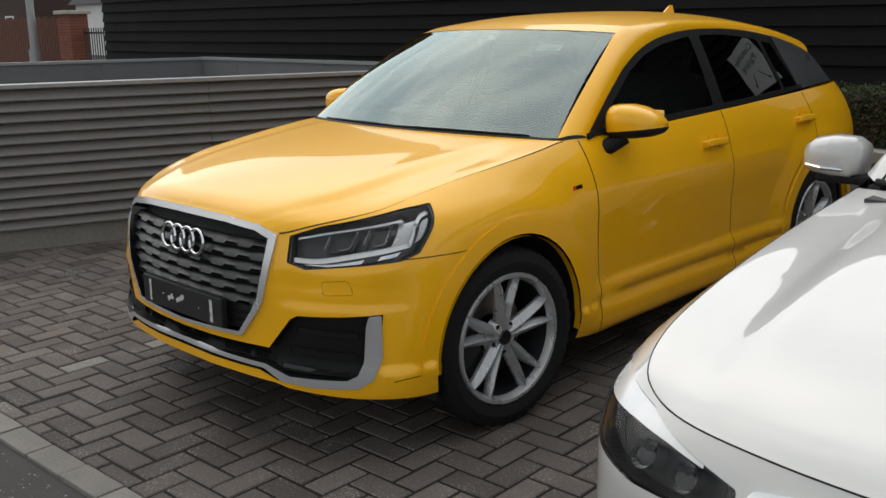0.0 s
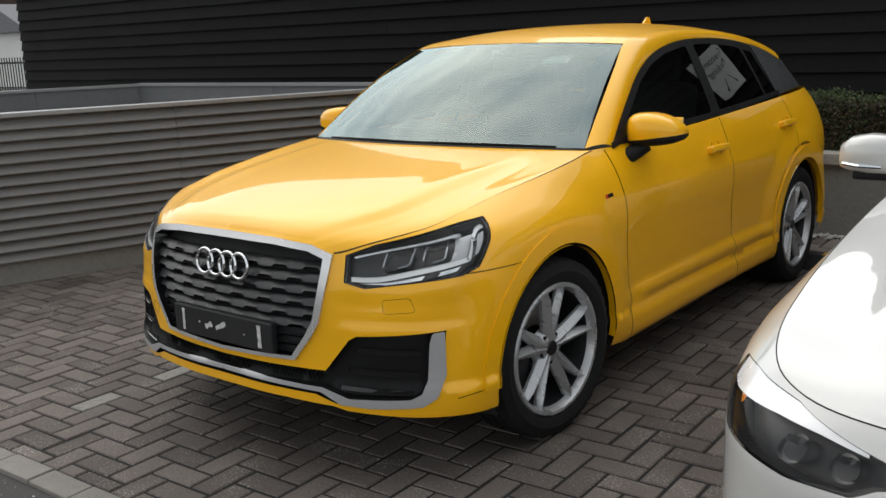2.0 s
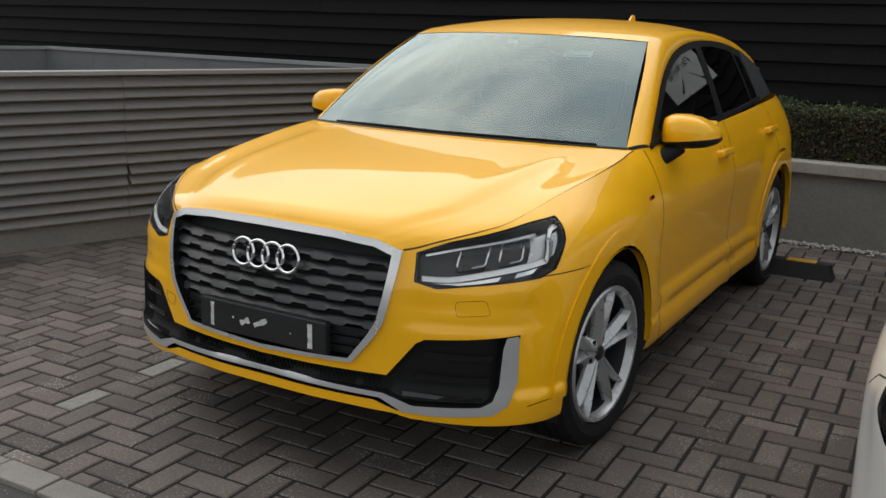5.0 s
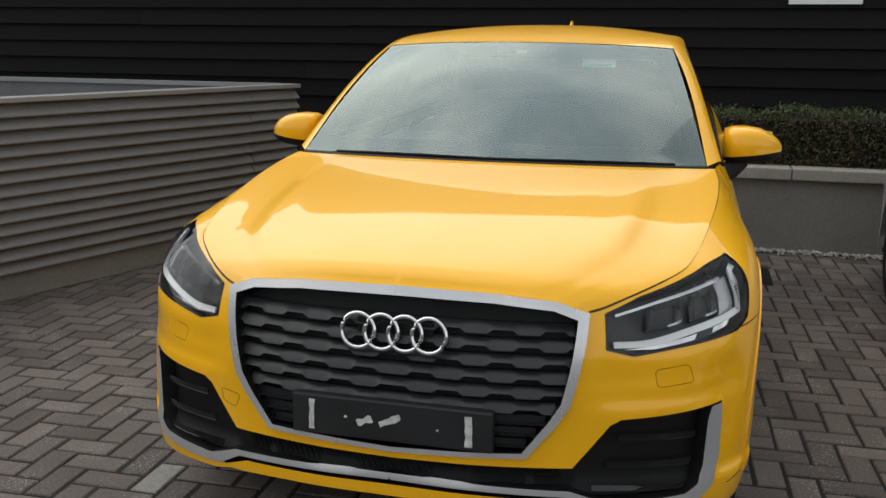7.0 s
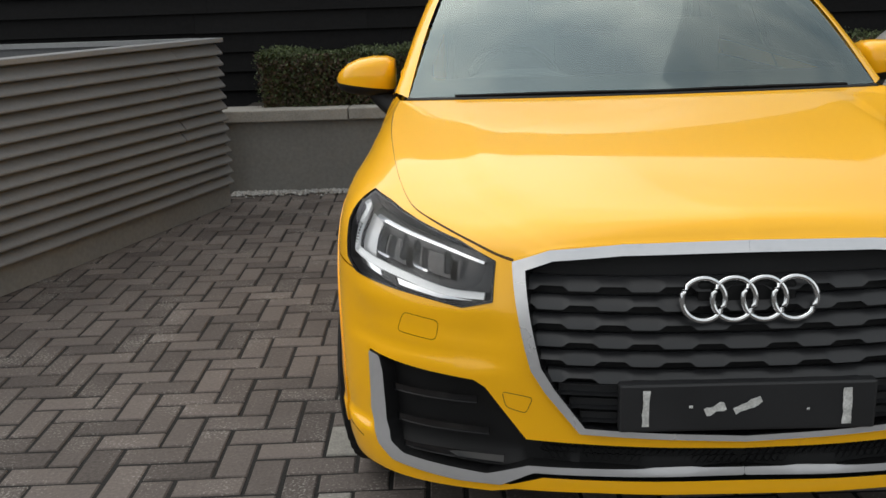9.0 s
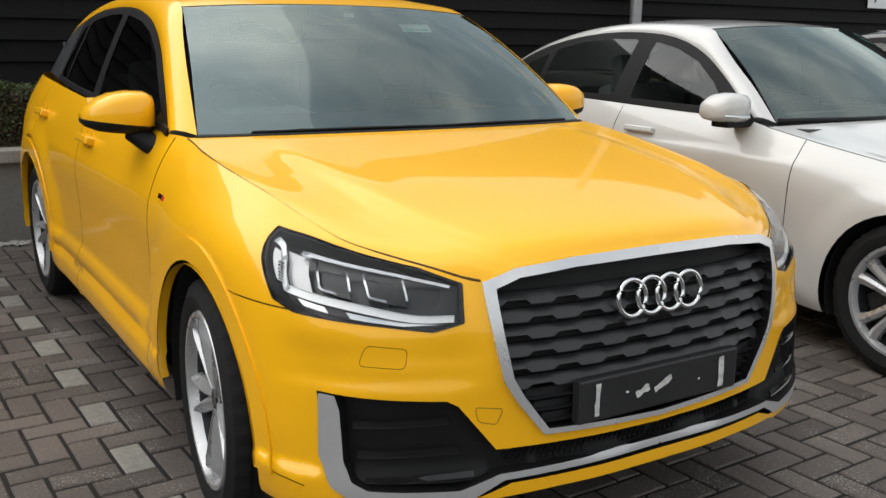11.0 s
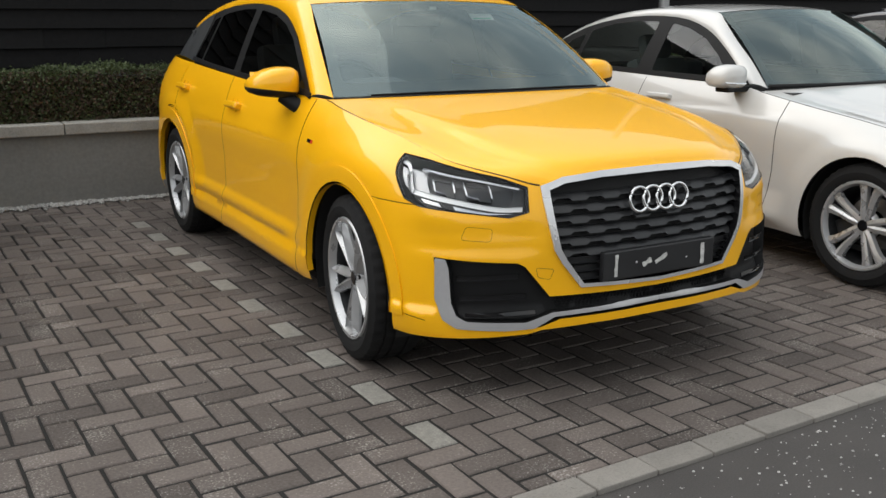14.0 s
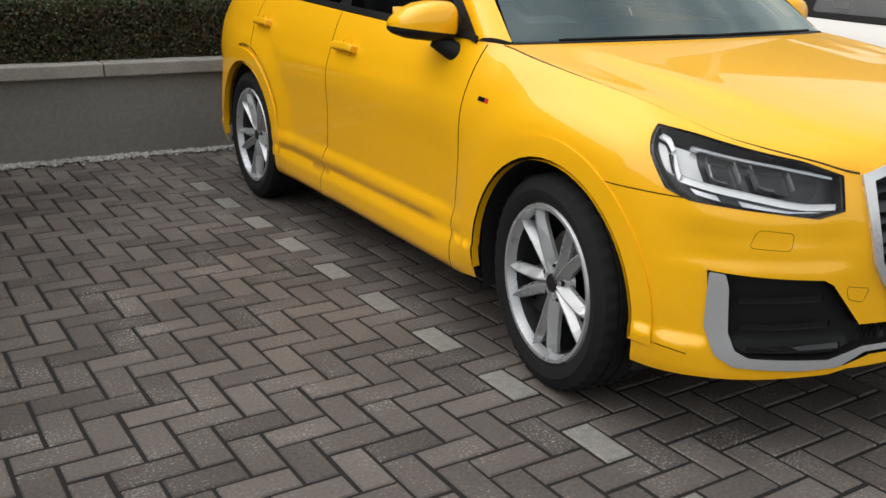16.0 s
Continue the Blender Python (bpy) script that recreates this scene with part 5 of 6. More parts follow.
for s in BOTH:
    fw = skin("window_surround", Vs, ts["rest"], side_glass, M_BLACK, car, (s,), 0.003, sign=1, label="black window surround")
    skin("front_side_window", Vs, ts["wf"], side_glass, M_SIDE, car, (s,), 0.0, sign=1, label="clear side window").visible_shadow = False
    skin("rear_side_window", Vs, ts["wr"], side_glass, M_PRIVACY, car, (s,), 0.0, sign=1, label="dark tinted side window")
    skin("quarter_window", Vs, ts["wq"], side_glass, M_PRIVACY, car, (s,), 0.0, sign=1, label="small dark tinted quarter window")
    skin("pillar_blade", Vs, ts["blade"], side_glass, M_BLADE, car, (s,), 0.006, sign=1, label="satin dark grey pillar blade")
    # lower window seal, and the filler between belt line and door top
    bl = [(0.545, 1.004)] + [(y, float(belt_z(y)) + 0.012) for y in np.linspace(0.6, 2.62, 24)]
    part("window_seal", ribbon(np.array(bl), side_glass, 0.026, 0.008, sign=1, side=s), M_BLACK, fw)
    # door mirror
    sec = ((0.800, 0.655, 0.795, 0.998, 1.112), (0.825, 0.628, 0.800, 0.990, 1.124), (0.875, 0.622, 0.802, 0.990, 1.126), (0.925, 0.632, 0.803, 0.994, 1.118), (0.965, 0.655, 0.803, 1.000, 1.100), (0.995, 0.69, 0.800, 1.012, 1.074), (1.006, 0.73, 0.792, 1.024, 1.056))
    bm = bmesh.new()
    rows = []
    for x, y0, y1, z0, z1 in sec:
        zm, ym = (z0 + z1) / 2, (y0 + y1) / 2
        row = []
        for q in range(20):
            a = 2 * math.pi * q / 20
            cx_, sx_ = math.cos(a), math.sin(a)
            e = 0.6
            py = ym + (y1 - y0) / 2 * math.copysign(abs(cx_) ** e, cx_)
            pz = zm + (z1 - z0) / 2 * math.copysign(abs(sx_) ** e, sx_)
            row.append(bm.verts.new((x * s, py, pz)))
        rows.append(row)
    for p, q in zip(rows, rows[1:]):
        for i in range(20):
            bm.faces.new((p[i], p[(i + 1) % 20], q[(i + 1) % 20], q[i]))
    bm.faces.new(rows[0])
    bm.faces.new(rows[-1])
    bmesh.ops.recalc_face_normals(bm, faces=bm.faces)
    low = bm.copy()
    bmesh.ops.bisect_plane(bm, geom=list(bm.verts) + list(bm.edges) + list(bm.faces), plane_co=(0.9 * s, 0.7, 1.026), plane_no=(0.12 * s, 0, -1), clear_outer=True)
    bmesh.ops.bisect_plane(low, geom=list(low.verts) + list(low.edges) + list(low.faces), plane_co=(0.9 * s, 0.7, 1.026), plane_no=(-0.12 * s, 0, 1), clear_outer=True)
    mirror = part("door_mirror", bm, M_YELLOW, car, "yellow door mirror with a black underside", 60)
    part("mirror_base", low, M_BLACK, mirror, "black plastic underside", 60)
    part("mirror_arm", tube([(0.795 * s, 0.64, 0.945), (0.825 * s, 0.665, 0.965), (0.86 * s, 0.70, 1.0)], [0.036, 0.034, 0.036], 12), M_BLACK, mirror, "black plastic arm", 60)
    part("mirror_glass", box(min(0.83 * s, 0.975 * s), max(0.83 * s, 0.975 * s), 0.803, 0.806, 1.012, 1.10), M_CHROME, mirror)

# tail, floor, wheel housings
hatch_top, hatch_low = roof(np.linspace(-1, 1, 21), np.ones(21)), car_skin(np.abs(np.linspace(-0.75, 0.75, 21)) * -1 + S_END, np.full(21, 1.08))
hatch_low[:, 0] *= np.sign(np.linspace(-1, 1, 21) + 1e-9)
bm = bmesh.new()
ra, rb_ = [bm.verts.new(p) for p in hatch_top], [bm.verts.new(p) for p in hatch_low]
for i in range(20):
    bm.faces.new((ra[i], ra[i + 1], rb_[i + 1], rb_[i]))
part("tailgate", bm, M_GLOSSBLACK, car, "dark rear screen")
part("bumper_tray", box(-0.55, 0.55, -0.72, -0.34, 0.285, 0.30), M_WELL, car)
part("floor_pan", box(-0.80, 0.80, -0.34, 3.2, 0.19, 0.22), M_WELL, car)
for s in BOTH:
    for yc in AXLE_Y:
        bm = lathe([(ARCH_R + 0.004, 0.86), (ARCH_R + 0.02, 0.80), (ARCH_R + 0.02, 0.52), (0.01, 0.52)], 40)
        bmesh.ops.scale(bm, vec=(s, 1, 1), verts=bm.verts)
        bmesh.ops.translate(bm, vec=(0, yc, HUB_Z), verts=bm.verts)
        bmesh.ops.bisect_plane(bm, geom=list(bm.verts) + list(bm.edges) + list(bm.faces), plane_co=(0, 0, 0.20), plane_no=(0, 0, -1), clear_outer=True)
        part("wheel_housing", bm, M_WELL, car, smooth=40)
        make_wheel(car, 0.772 * s, yc, HUB_Z, s, -5.5 if yc < 1 else 0.0, 0.333, 0.2425, 0.228, "blade", M_GLOSSBLACK, 0.31 if s > 0 else 0.9)

# cabin
part("bulkhead", box(-0.74, 0.74, 0.30, 0.42, 0.3, 0.985), M_CABIN, car)
part("dashboard", box(-0.73, 0.73, 0.36, 0.98, 0.80, 0.985, bevel=0.05), M_DASH, car, smooth=50)
part("cabin_floor", box(-0.76, 0.76, 0.35, 3.15, 0.25, 0.50), M_CABIN, car)
part("cabin_back", box(-0.66, 0.66, 2.85, 2.9, 0.4, 1.25), M_CABIN, car)
for s in BOTH:
    part("door_card", box(min(0.73 * s, 0.765 * s), max(0.73 * s, 0.765 * s), 0.55, 3.05, 0.3, 0.985), M_CABIN, car)
    seat = part("seat", box(0.37 * s - 0.24, 0.37 * s + 0.24, 1.15, 1.65, 0.5, 0.66, bevel=0.05), M_SEAT, car, "dark cloth seat", 50)
    bm = box(-0.23, 0.23, -0.07, 0.07, 0, 0.60, m=pose(0.37 * s, 1.66, 0.60, -14, 0, 0), bevel=0.05)
    part("backrest", bm, M_SEAT, seat, smooth=50)
    bm = box(-0.12, 0.12, -0.05, 0.05, 0, 0.17, m=pose(0.37 * s, 1.82, 1.17, -10, 0, 0), bevel=0.04)
    part("headrest", bm, M_SEAT, seat, smooth=50)
bench = part("rear_bench", box(-0.62, 0.62, 2.25, 2.45, 0.5, 1.10, bevel=0.05), M_SEAT, car, smooth=50)
wheel_bm = ring_torus(0.178, 0.016, 40, 10)
sw = part("steering_wheel", wheel_bm, M_BLACK, car, "black steering wheel", 180)
sw.matrix_basis = pose(-0.37, 1.03, 0.955, -24, 0, 0)
part("wheel_boss", box(-0.15, 0.15, -0.02, 0.03, -0.05, 0.05, bevel=0.015), M_BLACK, sw)
hood_bm = lathe([(0.01, -0.2), (0.10, -0.19), (0.13, -0.1), (0.13, 0.1), (0.10, 0.19), (0.01, 0.2)], 24)
ib = part("instrument_hood", hood_bm, M_DASH, car, smooth=60)
ib.matrix_basis = pose(-0.37, 0.78, 0.93)
# sensor housing and mirror behind the screen
sensor = part("sensor_housing", box(-0.11, 0.11, 0.90, 1.04, 1.37, 1.405, bevel=0.012), M_BLACK, car, "black sensor housing behind the windscreen")
part("sensor_window", box(-0.02, 0.02, 0.885, 0.90, 1.372, 1.388), M_PAPER, sensor)
part("inside_mirror", box(-0.12, 0.12, 1.02, 1.045, 1.29, 1.35, bevel=0.012), M_GLOSSBLACK, car)
tag = part("paper_tag", box(0.245, 0.375, 0.0, 0.002, 0.0, 0.045), M_PAPER, car, "pale paper tag behind the windscreen")
tag.matrix_basis = pose(0, 0.905, 1.325, -52, 0, 0)
part("tag_print", box(0.25, 0.36, -0.001, 0.0, 0.004, 0.014), M_GREEN, tag)


# ---- saloon cars in the next bays ----
def make_saloon(name, label, at, paint, seam_mat, full=True):
    """A low three-box saloon; its front looks to -y and the front axle stands at its y = 0."""
    saloon = thing(name, label, "car", at=at)
    WBS, HZ, AR = 2.81, 0.316, 0.352
    outline = [(0, -0.79), (0.2, -0.784), (0.42, -0.76), (0.62, -0.712), (0.77, -0.63), (0.86, -0.50), (0.895, -0.34), (0.905, -0.15), (0.904, 0.1), (0.893, 0.6),
               (0.888, 1.4), (0.892, 2.2), (0.900, 2.7), (0.895, 3.1), (0.86, 3.45), (0.78, 3.7), (0.6, 3.82), (0.3, 3.85), (0, 3.85)]
    stations = [((0, -0.79), (0, -0.725, 0.688), 1.8, 0.50), ((0.25, -0.78), (0.24, -0.715, 0.688), 1.8, 0.50), ((0.42, -0.76), (0.40, -0.69, 0.686), 1.8, 0.50), ((0.60, -0.70), (0.56, -0.645, 0.684), 1.8, 0.50),
                ((0.74, -0.61), (0.665, -0.588, 0.692), 2.2, 0.52), ((0.83, -0.49), (0.742, -0.505, 0.716), 3.0, 0.54), ((0.875, -0.34), (0.788, -0.36, 0.752), 3.4, 0.56), ((0.893, -0.15), (0.806, -0.16, 0.792), 3.2, 0.58), ((0.897, 0.1), (0.814, 0.1, 0.836), 2.8, 0.62),
                ((0.895, 0.45), (0.815, 0.45, 0.884), 2.4, 0.66), ((0.892, 0.75), (0.802, 0.75, 0.928), 2.2, 0.70), ((0.89, 0.95), (0.80, 0.95, 0.958), 2.2, 0.72), ((0.888, 1.4), (0.802, 1.4, 0.966), 2.2, 0.72),
                ((0.892, 2.2), (0.80, 2.2, 0.985), 2.2, 0.72), ((0.90, 2.8), (0.775, 2.8, 1.0), 2.2, 0.72), ((0.88, 3.3), (0.73, 3.28, 1.02), 2.4, 0.72), ((0.78, 3.7), (0.62, 3.62, 1.045), 2.4, 0.72), ((0.3, 3.85), (0.3, 3.72, 1.055), 2.4, 0.72), ((0, 3.85), (0, 3.73, 1.055), 2.4, 0.72)]

    def detail(x, y, z):
        door = sstep(0.40, 0.60, y) * (1 - sstep(2.2, 2.45, y))
        off = np.interp(z, [0.0, 0.20, 0.25, 0.30, 0.40, 0.52, 0.70, 0.80, 0.83, 0.9], [-0.02, -0.02, 0.004, 0.004, -0.014, -0.012, 0.004, 0.012, 0.002, 0.0]) * door
        for yc in (0.0, WBS):
            d = np.hypot(y - yc, z - HZ)
            off = off + (1 - sstep(0.375, 0.50, d)) * 0.016 * (1 - sstep(0.70, 0.80, z)) * (x > 0.78)
        return off

    s_ = Shell(outline, stations, [(0.0, -0.2), (0.15, -0.06), (0.18, -0.028), (0.22, -0.008), (0.28, 0.0), (0.42, 0.0), (1.3, 0.0)], detail)
    ax, ay = s_.at_x, s_.at_y
    bottom = [ax(0, 0.19), ax(0.4, 0.19), ax(0.62, 0.19), ay(-0.37, 0.20)] + arch_line(s_, 0, HZ, AR, -18, 200) + [ay(0.6, 0.19), ay(1.4, 0.19), ay(2.3, 0.20)] + arch_line(s_, WBS, HZ, AR, -18, 198)
    bottom += [ay(3.4, 0.24), (s_.end - 0.8, 0.26), (s_.end, 0.26)]
    tops = lambda lo, hi, n: [(float(q), float(s_.top([q])[0, 2])) for q in np.linspace(lo, hi, n)]
    s_a, s_b = s_.st[46, 0], s_.edge(0.78)[0]
    front_top, seam_top, belt_top = tops(0, s_a, 18), tops(s_a, s_b, 34)[1:], tops(s_b, s_.end, 60)[1:]
    body = bottom + belt_top[::-1] + seam_top[::-1] + front_top[::-1]
    lamp_p = rounded([ay(-0.40, 0.694), ay(-0.48, 0.698), ax(0.66, 0.680), ax(0.52, 0.642), ax(0.415, 0.624), ax(0.418, 0.592), ax(0.47, 0.584), ax(0.52, 0.554), ax(0.66, 0.544), ay(-0.54, 0.566), ay(-0.45, 0.615)], 0.012)
    lid_p = np.array([ay(-0.41, 0.692), ay(-0.48, 0.697), ax(0.66, 0.679), ax(0.50, 0.637), ax(0.50, 0.631), ax(0.60, 0.642), ax(0.70, 0.648), ay(-0.50, 0.646), ay(-0.445, 0.652)])
    kidney = rounded([ax(0.035, 0.662), ax(0.30, 0.652), ax(0.385, 0.635), ax(0.395, 0.60), ax(0.34, 0.525), ax(0.06, 0.518), ax(0.03, 0.56)], 0.02)
    kid_in = kidney.mean(0) + (kidney - kidney.mean(0)) * 0.88
    fog = rounded([ax(0.52, 0.36), ax(0.70, 0.38), ax(0.735, 0.33), ax(0.70, 0.262), ax(0.55, 0.262)], 0.02)
    low = rounded([ax(0.0, 0.35), ax(0.42, 0.345), ax(0.46, 0.30), ax(0.42, 0.245), ax(0.0, 0.24)], 0.012)
    low[np.abs(low[:, 0]) < 0.01, 0] = 0
    seams = [[ay(0.555, 0.94), ay(0.56, 0.80), ay(0.585, 0.5), ay(0.62, 0.30)], [ay(1.72, 0.965), ay(1.725, 0.8), ay(1.74, 0.5), ay(1.76, 0.30)],
             [ay(2.62, 0.98), ay(2.60, 0.80)] + arch_line(s_, WBS, HZ, 0.44, 75, 20, 7), [ay(0.62, 0.30), ay(1.2, 0.295), ay(2.37, 0.30)],
             [ay(-0.40, 0.672), ay(-0.34, 0.66), ay(-0.30, 0.62)]]
    gp = [("gap", strip(dense(q, 0.03, False), 0.005)) for q in seams]
    Vv, tt = cut(body, gp + [("lid", lid_p), ("lamp", lamp_p), ("kin", kid_in), ("kidney", kidney), ("fog", fog), ("low", low)], 0.032)
    skin("body", Vv, tt["rest"], s_, paint, saloon, BOTH)
    tagged(skin("panel_gaps", Vv, tt["gap"], s_, seam_mat, saloon, BOTH, -0.004), kind="stuff")
    kf = skin("kidney_frame", Vv, tt["kidney"], s_, M_CHROME, saloon, BOTH, 0.010, label="chrome kidney grille frame")
    for s in BOTH:
        part("kidney_back", wall_of(kid_in, s_, -0.04, 0.010, side=s), M_GLOSSBLACK, kf)
        part("kidney_edge", wall_of(kidney, s_, -0.01, 0.010, side=s), M_CHROME, kf)
        for k in range(8):
            u = kid_in[:, 0].min() + (kid_in[:, 0].max() - kid_in[:, 0].min()) * (k + 0.5) / 8
            part("kidney_bar", ribbon([(u, 0.535), (u, 0.58), (u, 0.635)], s_, 0.009, -0.012, side=s), M_BLACK, kf)
    skin("kidney_mesh", Vv, tt["kin"], s_, M_BLACK, kf, BOTH, -0.035)
    skin("fog_intake", Vv, tt["fog"], s_, M_BLACK, saloon, BOTH, -0.03, label="black side air intake")
    skin("lower_intake", Vv, tt["low"], s_, M_BLACK, saloon, BOTH, -0.03, label="black lower air intake")
    for s in BOTH:
        lamp = skin("headlight", Vv, tt["lamp"], s_, M_LENS, saloon, (s,), -0.001, label="clear headlight under a bright brow")
        lamp.visible_shadow = False
        skin("brow", Vv, tt["lid"], s_, M_BROW, lamp, (s,), -0.004, label="bright silver brow")
        inner = lamp_p.mean(0) + (lamp_p - lamp_p.mean(0)) * 0.92
        Vg, tg = cut(lamp_p, [("hole", inner)], 0.03)
        skin("lamp_border", Vg, tg["rest"], s_, M_GLOSSBLACK, lamp, (s,), -0.007)
        skin("lamp_bowl", Vg, tg["hole"], s_, M_LAMPDARK, lamp, (s,), -0.06)
        part("bowl_wall", wall_of(inner, s_, -0.006, -0.06, side=s), M_LAMPDARK, lamp)
        for cx, cz, r in ((0.55, 0.600, 0.030), (0.665, 0.602, 0.033)):
            u, v = ax(cx, cz)
            c = [(u + r * 1.15 * math.cos(a), v + r * math.sin(a)) for a in np.linspace(0, 2 * math.pi, 25)[:24]]
            part("projector_rim", wall_of(c, s_, -0.058, -0.022, side=s), M_LAMPSILVER, lamp)
            eye = [(u + (a - u) * 0.8, v + (b - v) * 0.8) for a, b in c]
            Vp, tp = cut(np.array(c), [("eye", np.array(eye))], 0.012)
            skin("projector", Vp, tp["eye"], s_, M_PROJ, lamp, (s,), -0.030)
            skin("reflector_bowl", Vp, tp["rest"], s_, M_DISC, lamp, (s,), -0.045, label="dull bright reflector bowl")
            for q in range(5):
                part("reflector_rib", ribbon([(u + r * (0.22 * q - 0.44), v + r * 0.3), (u + r * (0.22 * q - 0.44), v + r * 0.5), (u + r * (0.22 * q - 0.44), v + r * 0.7)], s_, 0.005, -0.026, side=s), M_LAMPSILVER, lamp)
        u, v = ay(-0.48, 0.630)
        c = [(u + 0.035 * math.cos(a), v + 0.026 * math.sin(a)) for a in np.linspace(0, 2 * math.pi, 17)[:16]]
        Vp, tp = cut(np.array(c), [], 0.012)
        skin("side_reflector", Vp, tp["rest"], s_, M_AMBER, lamp, (s,), -0.03)
        part("fog_edge", wall_of(fog, s_, -0.031, 0, side=s), M_BLACK, saloon)
        for yh, zh in ((1.52, 0.855), (2.46, 0.870)):
            u0, v0 = ay(yh, zh)
            h = part("door_handle", ribbon([(u0 + q, v0) for q in np.linspace(-0.10, 0.10, 11)], s_, 0.030, 0.030, side=s), paint, saloon, smooth=60)
            md = h.modifiers.new("soft", "BEVEL")
            md.width, md.segments = 0.007, 3
    fr, sd = s_(*np.array(front_top).T), s_(*np.array([front_top[-1]] + seam_top).T)
    ce = spline([(-0.728, 0.689), (-0.695, 0.714), (-0.62, 0.744), (-0.35, 0.806), (0.0, 0.868), (0.35, 0.926), (0.57, 0.965)], 16)
    bsurf, FRs, SDs = bonnet_surface(fr, sd, ce, lambda a: np.stack([0.800 * np.abs(a), 0.57 + 0.21 * a ** 2, 0.965 - 0.033 * a ** 2], 1), 0.010)
    Vb_, tb_ = cut([(0, 0), (1, 0), (1, 1), (0, 1)], [], 0.03)
    skin("bonnet", Vb_, tb_["rest"], bsurf, paint, saloon, BOTH)
    for s in BOTH:
        part("bonnet_gap", tube([tuple(np.array([s, 1, 1]) * p) for p in SDs(np.linspace(0, 1, 50)) - np.array([0, 0, 0.001])], 0.0020, 6), seam_mat, saloon)
        part("front_gap", tube([tuple(np.array([s, 1, 1]) * p) for p in FRs(np.linspace(0, 1, 24)) - np.array([0, 0, 0.001])], 0.0022, 6), M_BLACK, saloon)
    roundel = part("bonnet_roundel", tube([(0, -0.705, 0.702), (0, -0.711, 0.714)], 0.041, 28), M_BLUE, saloon, "round blue and white badge")

    def wsurf(a, b):
        a, b = np.asarray(a, float), np.asarray(b, float)
        lo = np.stack([0.735 * a, 0.585 + 0.195 * a ** 2, 0.982 - 0.036 * a ** 2], 1)
        hi = np.stack([0.565 * a, 1.26 + 0.10 * a ** 2, 1.388 - 0.024 * a ** 2], 1)
        P = lo * (1 - b)[:, None] + hi * b[:, None]
        bul = 0.024 * np.sin(np.pi * np.clip(b, 0, 1))
        P[:, 2] += bul * 0.85
        P[:, 1] -= bul * 0.5
        return P

    sqr = [(-1, 0), (1, 0), (1, 1), (-1, 1)]
    Vw_, tw_ = cut(sqr, [("clear", rounded([(-0.94, 0.07), (0.94, 0.07), (0.92, 0.97), (-0.92, 0.97)], 0.06))], 0.06)
    ws = skin("windscreen", Vw_, np.vstack([tw_["clear"], tw_["rest"]]), wsurf, M_SCREEN, saloon, label="sloping windscreen with a black border")
    ws.visible_shadow = False
    skin("screen_border", Vw_, tw_["rest"], wsurf, M_BLACK, ws, offset=-0.004)
    part("wiper", tube(spline([(0.05, 0.57, 0.985), (0.35, 0.61, 0.998), (0.62, 0.70, 0.998)], 6), 0.007, 6), M_BLACK, saloon)
    part("cowl", tube([(q * 0.74, 0.578 + 0.195 * q * q, 0.968 - 0.01 * q * q) for q in np.linspace(-1, 1, 25)], 0.012, 8), M_BLACK, saloon)

    def gsurf(y, z):
        y, z = np.asarray(y, float), np.asarray(z, float)
        q = z - 0.97
        return np.stack([0.80 - 0.36 * q - 0.30 * np.clip(q, 0, 1) ** 2 - 0.05 * np.clip(y - 2.2, 0, 2) ** 1.6, y, z], 1)

    dlo = spline([(0.86, 0.968), (0.98, 1.05), (1.12, 1.145), (1.28, 1.235), (1.45, 1.298), (1.65, 1.335), (1.95, 1.345), (2.25, 1.322), (2.55, 1.262), (2.80, 1.165), (2.98, 1.06), (3.03, 1.012)], 8)
    gut = spline([(0.742, 0.782, 0.948), (0.70, 0.95, 1.09), (0.655, 1.12, 1.205), (0.607, 1.27, 1.312), (0.568, 1.37, 1.366), (0.555, 1.60, 1.392), (0.545, 2.0, 1.392), (0.535, 2.4, 1.345), (0.525, 2.75, 1.255), (0.53, 3.05, 1.135), (0.56, 3.22, 1.055)], 8)
    DLs, GLs = by_length(gsurf(dlo[:, 0], dlo[:, 1])), by_length(gut)

    def rsurf(u, v):
        u, v = np.asarray(u, float) / 2.7, np.asarray(v, float) / 0.14
        P = DLs(u) * (1 - v)[:, None] + GLs(u) * v[:, None]
        bul = 4 * v * (1 - v) * 0.018
        P[:, 0] += bul * 0.8
        P[:, 2] += bul * 0.6
        return P

    Vq, tq = cut([(0, 0), (2.7, 0), (2.7, 0.14), (0, 0.14)], [], 0.04)
    skin("roof_rail", Vq, tq["rest"], rsurf, paint, saloon, BOTH)
    GRs = by_length(gut[gut[:, 1] > 1.359])
    rc = curve1([(1.26, 1.388), (1.4, 1.405), (1.7, 1.422), (2.0, 1.420), (2.4, 1.376), (2.8, 1.285), (3.22, 1.085)])

    def roofs(a, b):
        a, b = np.asarray(a, float), np.clip(np.asarray(b, float), 0, 1)
        g = GRs(b)
        fy = g[:, 1] - 0.10 * (1 - a ** 2) * (1 - b) ** 3
        zc = rc(g[:, 1] - 0.10 * (1 - b) ** 3)
        return np.stack([g[:, 0] * a, fy, zc + (g[:, 2] - zc) * np.abs(a) ** 2.4], 1)

    Vq, tq = cut(sqr, [("glass", [(-0.92, 0.62), (0.92, 0.62), (0.95, 0.98), (-0.95, 0.98)])], 0.06)
    skin("roof", Vq, tq["rest"], roofs, paint, saloon)
    skin("rear_screen", Vq, tq["glass"], roofs, M_PRIVACY, saloon)
    bm = box(-0.03, 0.03, 2.28, 2.42, 1.375, 1.415, bevel=0.015)
